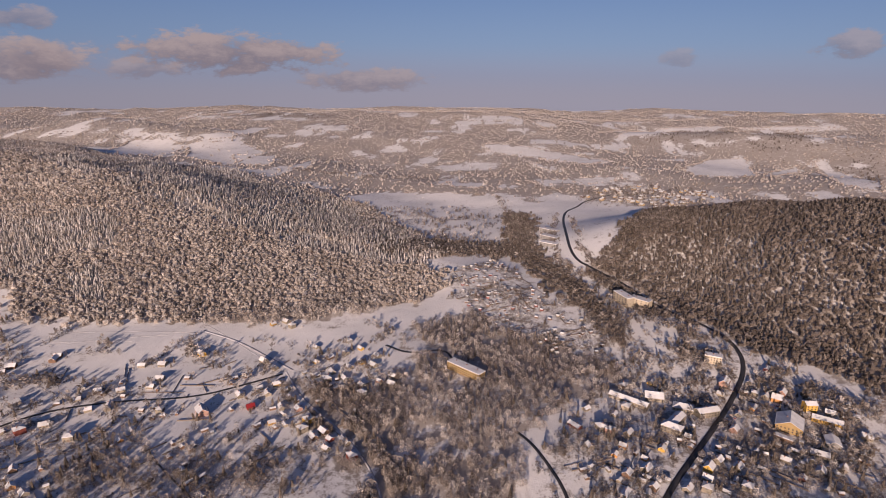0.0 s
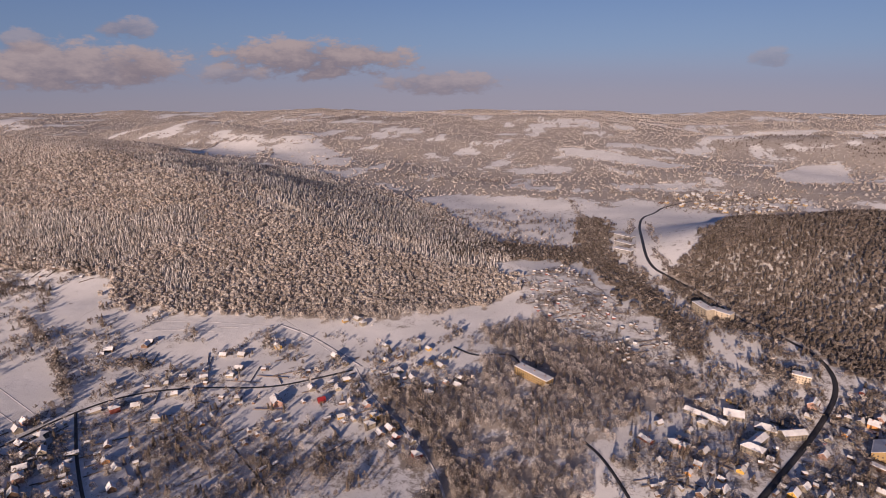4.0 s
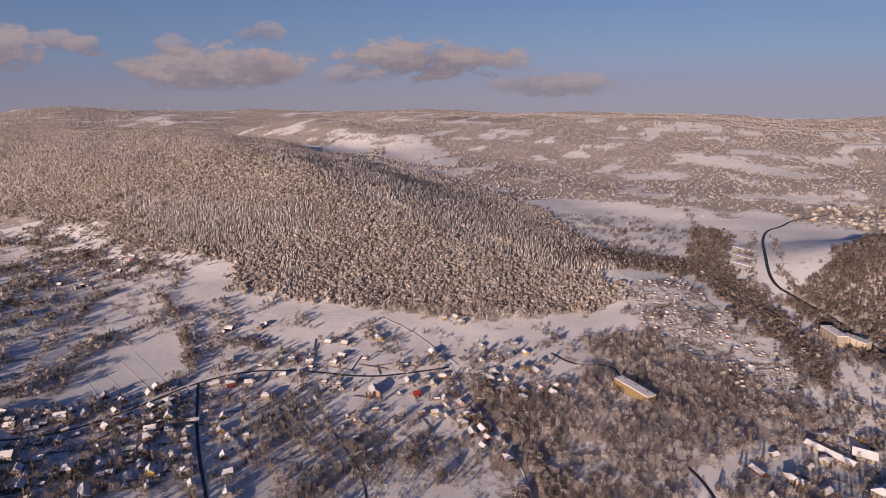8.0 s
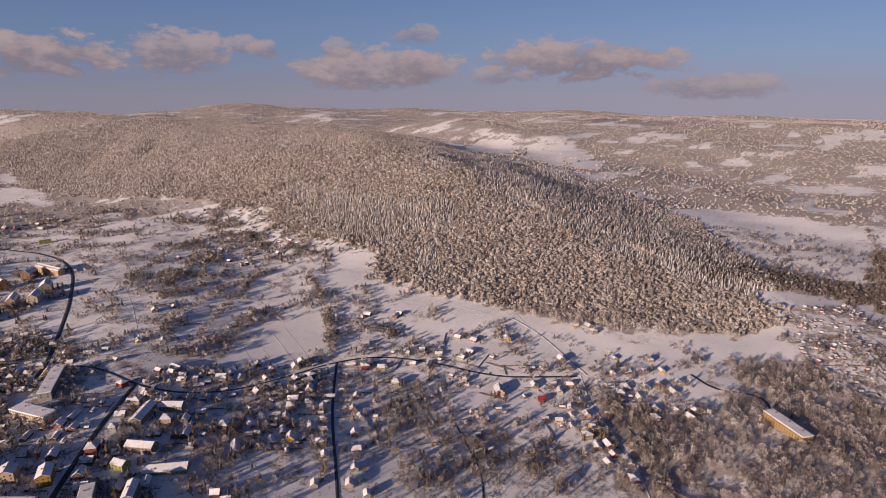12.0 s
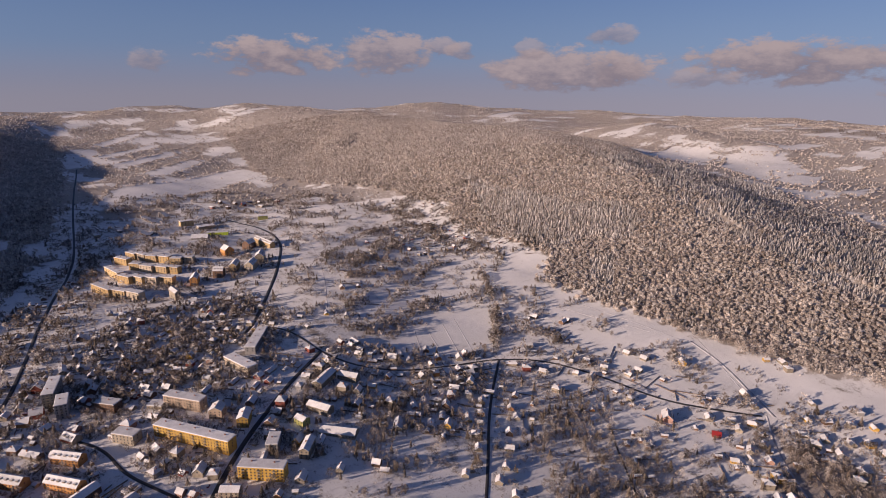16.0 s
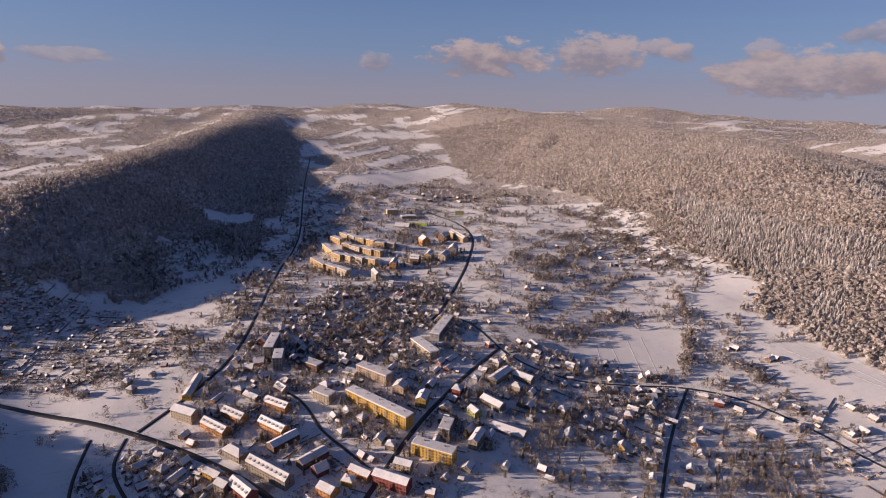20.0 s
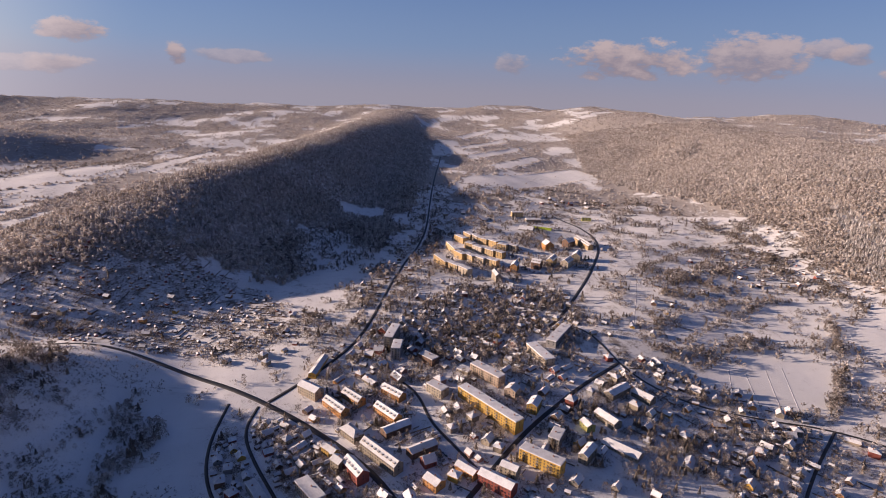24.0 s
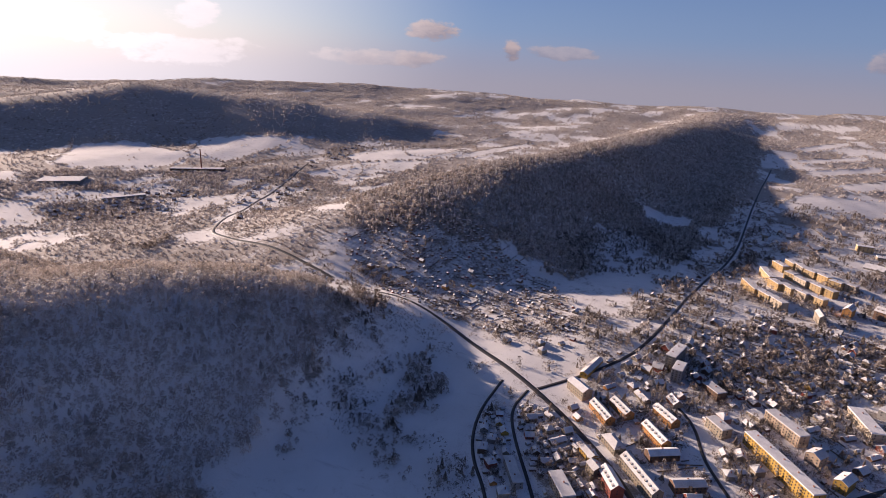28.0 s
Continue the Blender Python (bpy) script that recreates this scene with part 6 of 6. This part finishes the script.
parts_of_town += [scatter(SLOPES, 6.5, 0.1, 67), scatter([(-1164, -179), (-1373, -13), (-1203, 67), (-1008, -10), (-958, -116), (-1044, -192)], 5.5, -0.5, 68), scatter([(-364, 434), (-313, 540), (-211, 546), (-145, 461), (-259, 343)], 4.8, -0.9, 65), scatter([(-465, 294), (-466, 426), (-408, 416), (-335, 352), (-357, 233)], 4.8, -0.9, 66), scatter([(-529, -249), (-559, -229), (-518, -189), (-460, -191), (-427, -215), (-478, -244)], 3.6, -2.5, 62), scatter([(-571, -362), (-661, -369), (-583, -303), (-487, -291), (-457, -303)], 4.4, -1.6, 69), scatter([(-415, -253), (-430, -243), (-422, -216), (-393, -204), (-384, -223)], 5, -1.2, 63), scatter([(-425, -302), (-447, -286), (-454, -263), (-439, -258), (-415, -286)], 5, -1.2, 64), scatter([(-272, 1345), (-192, 1549), (35, 1589), (260, 1373), (251, 1102), (15, 1058), (-120, 1199)], 8.0, 0.1, 61), scatter([(232, 1024), (294, 947), (365, 750), (370, 671), (313, 609), (250, 615), (212, 670), (210, 786), (204, 981)], 6.0, -0.9, 51), scatter([(-425, -299), (-450, -288), (-452, -255), (-418, -255), (-398, -281)], 6, -0.6, 52), scatter([(-385, -223), (-466, -237), (-554, -230), (-521, -195), (-431, -200), (-359, -175)], 5.5, -0.9, 53), scatter([(-691, -633), (-775, -493), (-713, -375), (-689, -479), (-668, -558)], 6, -0.3, 54),
                  scatter([(-640, -40), (-400, -80), (-370, 60), (-390, 190), (-480, 280), (-600, 300), (-680, 150), (-680, 40)], 6.5, 0.0, 41),
                  scatter([(-1190, 130), (-940, 130), (-900, 300), (-960, 460), (-1250, 500), (-1400, 420), (-1380, 250)], 9, 0.25, 42)]
# shrubs and small trees that stand close round the houses
YR = np.random.RandomState(17)
yards = []
for x, y, room in site[np.hypot(site[:, 0], site[:, 1]) < 950]:
    if inside(np.array(x), np.array(y), GARDENS) or inside(np.array(x), np.array(y), PLOTS):
        continue
    turn, out = YR.uniform(0, 6.283, 5), room + YR.uniform(1.0, 8.0, 5)
    yards.append(np.stack([x + np.cos(turn) * out, y + np.sin(turn) * out], 1))
bushes = clear_of(np.concatenate(parts_of_town + yards), 0.5)
bushes = bushes[~(inside(bushes[:, 0], bushes[:, 1], PLOTS) | inside(bushes[:, 0], bushes[:, 1], GARDENS)) | (np.random.RandomState(9).uniform(0, 1, len(bushes)) < 0.25)]
rb = np.hypot(*bushes.T)
kind = np.where(rb < 690, TR.randint(0, 4, len(rb)), 4 + TR.randint(0, 3, len(rb)))
grown = TR.uniform(0, 1, len(rb)) < 0.3
pick = np.where(grown & (rb < 620), 7 + TR.randint(0, 4, len(rb)), np.where(grown, 11 + TR.randint(0, 4, len(rb)), kind))
pick = np.where(TR.uniform(0, 1, len(rb)) < 0.07, 15 + TR.randint(0, 3, len(rb)), pick)
stand("garden_scrub", bushes, BUSH[:2] + brown(BUSH[2:]) + BUSH_MID[:1] + brown(BUSH_MID[1:]) + LEAFY_FINE[:1] + brown(LEAFY_FINE[1:]) + BUSHY_MID[:1] + brown(BUSHY_MID[1:]) + brown(PINES_MID), pick, TR.uniform(0.55, 1.1, len(rb)), "frosted bushes and small trees in gardens", "bushes")

# low dry stalks and shrubs all over the gardens
STALK = [plain(twig_crown(TR, 5, 0.8, 1.5, 0.85, 0.0), 3) for _ in range(5)]
# in meadow and gardens the stalks are also added to darken shaded snow
low = np.concatenate([scatter(WIDE, 5.3, 0.35, 71), scatter(TOWN_EAST, 3.6, -0.4, 72), scatter(LOWER, 3.4, -0.3, 73), scatter(CENTRE, 4.0, 0.0, 74), scatter(ALLOTMENTS[1], 3.4, -0.7, 75), scatter(MEADOW, 4.2, 0.0, 79), scatter(SLOPES, 4.0, -0.2, 80), scatter(ALLOTMENTS[0], 3.4, -0.2, 76), scatter(ZONES["mid"], 3.8, 0.0, 77),
                      scatter(ZONES["south"], 4.5, 0.1, 78)])
low = clear_of(low, 0.0, 5.0)
stand("garden_stalks", low, STALK, TR.randint(0, 5, len(low)), TR.uniform(0.7, 1.9, len(low)), "dry stalks and low shrubs in the snow", "bushes")

rows = []
for line in HEDGES:
    p = np.array(line, float)
    n = int(np.hypot(*np.diff(p, axis=0).T).sum() / 2.2)
    s = TR.uniform(0, len(p) - 1, int(n * 1.6))
    rows.append(np.stack([np.interp(s, np.arange(len(p)), p[:, 0]), np.interp(s, np.arange(len(p)), p[:, 1])], 1) + TR.normal(0, 4.5, (int(n * 1.6), 2)))
hedge = clear_of(np.concatenate(rows), 0.0, 4.5)
tall = TR.uniform(0, 1, len(hedge)) < 0.3
rh = np.hypot(*hedge.T)
stand("hedgerow_trees", hedge, brown(BUSH[:2]) + BUSH[2:] + brown(LEAFY_FINE[:2]) + LEAFY_FINE[2:] + brown(BUSH_MID) + brown(BUSHY_MID[:2]) + BUSHY_MID[2:], np.where(rh > 720, np.where(tall, 11, 8) + TR.randint(0, 3, len(hedge)), np.where(tall, 4 + TR.randint(0, 4, len(hedge)), TR.randint(0, 4, len(hedge)))), TR.uniform(0.55, 1.0, len(hedge)), "frosted hedgerows between the fields", "bushes")
young = grid_spots(ORCHARD, 3.2, TR, 0.25)
stand("orchard_shrubs", young, BUSH, TR.randint(0, 4, len(young)), TR.uniform(0.45, 0.75, len(young)), "rows of young frosted orchard shrubs", "bushes")


# ---- single trees ----
def tree_mesh(seed, count, radius, tall):
    """A bare tree: tapered trunk with limbs, and a crown of frosted twig sprays."""
    rng = np.random.RandomState(seed)
    v, f = [], []

    def limb(a, b, r0, r1):
        a, b = np.array(a, float), np.array(b, float)
        d = (b - a) / np.linalg.norm(b - a)
        s = np.cross(d, (0.3, 0.9, 0.2))
        s /= np.linalg.norm(s)
        t = np.cross(d, s)
        k = len(v)
        for q, r in ((a, r0), (b, r1)):
            v.extend(q + (s * math.cos(w) + t * math.sin(w)) * r for w in (0, 1.571, 3.142, 4.712))
        f.extend((k + i, k + (i + 1) % 4, k + 4 + (i + 1) % 4, k + 4 + i) for i in range(4))
    limb((0, 0, -1), (0.1, 0, tall * 0.45), 0.3, 0.2)
    limb((0.1, 0, tall * 0.45), (0, 0.2, tall * 0.85), 0.2, 0.05)
    for i in range(7):
        w, z = rng.uniform(0, 6.283), tall * rng.uniform(0.25, 0.6)
        limb((0.05, 0, z), (math.cos(w) * radius * 0.75, math.sin(w) * radius * 0.75, z + tall * rng.uniform(0.15, 0.35)), 0.11, 0.03)
    trunk = poly_mesh("trunk", v, f, [BARK])
    cv, cf = twig_crown(rng, count, radius, tall, 0.95, 0.22)
    return trunk, poly_mesh("crown", cv, [tuple(q) for q in cf], [CROWN])


SINGLE = [tree_mesh(50 + i, 330, r, t) for i, (r, t) in enumerate(((3.4, 9.5), (2.8, 8.0), (4.2, 11.0)))]
pool = np.concatenate([scatter([(-53, 399), (-200, 718), (-439, 745), (-559, 572), (-585, 332), (-439, 40), (-266, 133)], 12, 0.2, 31), scatter(TOWN_EAST, 13, 0.3, 32), scatter([(-160, 665), (-598, 745), (-638, 638), (-266, 625)], 24, -0.4, 33)])
pool = clear_of(pool, 2.0, 7.0)
pool = pool[np.random.RandomState(5).permutation(len(pool))][:120]
for i, (x, y) in enumerate(pool):
    trunk, crown = SINGLE[i % 3]
    e = thing("tree", float(x), float(y), HR.uniform(0, 479), "bare %s tree with frosted twigs standing in snow" % ("tall", "small", "broad")[i % 3], "tree", "garden trees")
    e.scale = (HR.uniform(0.7, 1.05),) * 3
    part("trunk", trunk, e)
    part("crown", crown, e)


# ---- the woods ----
wood("hill_forest", WOODS["big"], 5.0, "frosted mixed forest covering the long hill", 0.05)
wood("valley_wood", WOODS["centre"], 5.6, "frosted bare deciduous wood in the valley", 0.05, fine=True)
wood("tree_belt", WOODS["belt"], 4.8, "belt of frosted bare trees beside the lane", 0.05, fine=True)
wood("stream_wood", WOODS["low"], 5.0, "frosted alders along the stream", 0.04, fine=True)
# slope, road, dell and bank woods: shade partly put into browner crowns
wood("slope_forest", WOODS["right"], 5.6, "brown forest on the shaded slope", 0.18, bare=True, near=0)
wood("road_wood", WOODS["strip"], 5.2, "brown trees between road and allotments", 0.1, bare=True)
wood("dell_wood", WOODS["dell"], 5.6, "dark trees in the shaded dell", 0.15, bare=True)
wood("foot_wood", WOODS["foot"], 5.8, "trees at the foot of the long hill", 0.4)
wood("ridge_forest", WOODS["left"], 6.4, "forest on the shaded valley ridge", 0.25)
wood("bank_wood", WOODS["bank"], 5.8, "dark trees on the bank below the slope", 0.4, bare=True)
wood("fringe_wood", WOODS["fringe"], 7.0, "loose frosted trees below the ridge", 0.1)
wood("knoll_forest", WOODS["near"], 5.4, "dense frosted forest on the shaded knoll", 0.05, dense=True)
wood("conifer_wood", WOODS["back"], 5.6, "snowy conifers on the shaded back of the long hill", 0.8)

# far woods: clumps where the land is wooded, with hedges round the fields
fx = TR.uniform(-4900, 4900, 230000)
fy = TR.uniform(-4900, 4900, 230000)
nx, ny = TR.uniform(-2000, -300, 36000), TR.uniform(-1900, -450, 36000)
nearer = np.hypot(nx, ny) < 1900
edge = []
for p in FAR_FIELDS:
    q = np.array(p + p[:1], float)
    for a, b in zip(q, q[1:]):
        u = TR.uniform(0, 1, int(np.hypot(*(b - a)) / 7))[:, None]
        edge.append(a + (b - a) * u + TR.normal(0, 3.5, (len(u), 2)))
edge = np.concatenate(edge)
in_edge = np.concatenate([np.zeros(len(fx) + nearer.sum(), bool), np.ones(len(edge), bool)])
fx, fy = np.concatenate([fx, nx[nearer], edge[:, 0]]), np.concatenate([fy, ny[nearer], edge[:, 1]])
r = np.hypot(fx, fy)
bearing = np.degrees(np.arctan2(-fx, fy))
seen = (r > np.interp(bearing, (95, 100, 118, 125), (1630, 1300, 960, 740))) & (r < 4900) & (bearing > -48) & (bearing < 168)
fx, fy, in_edge = fx[seen], fy[seen], in_edge[seen]
in_named = np.zeros(len(fx), bool)
for p in WOODS.values():
    in_named |= inside(fx, fy, p) & (np.hypot(fx, fy) < 3300)
keep = ((TR.uniform(0, 1, len(fx)) < np.clip(wood_cover(fx, fy), 0.015, 1)) | (in_edge & (FINE(fx, fy) > -0.6))) & ~in_named
far_spots = clear_of(np.stack([fx[keep], fy[keep]], 1), 1.0, 9.0)
fr = np.hypot(*far_spots.T)
far_pine = TR.uniform(0, 1, len(fr)) < np.clip(0.05 + 0.22 * PATCH(far_spots[:, 0] * 0.6, far_spots[:, 1] * 0.6), 0, 0.7)
# cloud shade on these hills is put into the crowns as a darker colour
SHADE_DARK_WOODS = [
    [(874, 2942), (1127, 2901), (1679, 3391), (1290, 2535), (1067, 2591), (950, 2777)],
    [(1341, 2592), (2017, 3239), (1592, 2427), (1346, 2403)],
    [(1503, 2239), (1765, 2303), (1409, 1808), (1502, 2040)],
    [(-1365, 3691), (-1111, 3859), (-648, 3748), (-690, 3585), (-1033, 3581)],
]
far_kind = np.where(far_pine, 5 + TR.randint(0, 3, len(fr)), TR.randint(0, 5, len(fr)))
for p in SHADE_DARK_WOODS:
    far_kind = np.where(inside(far_spots[:, 0], far_spots[:, 1], p), 8 + far_kind % 3, far_kind)
stand("far_woods", far_spots, CLUMPS + CLUMPS_PINE + [(v, f, np.full(len(m), 3)) for v, f, m in CLUMPS_PINE], far_kind,
      TR.uniform(0.6, 1.0, len(fr)) * np.clip(fr / 2000, 0.5, 1) * (1 + np.clip((fr - 2600) / 2500, 0, 1) * 0.25), "frosted woods on the distant hills")
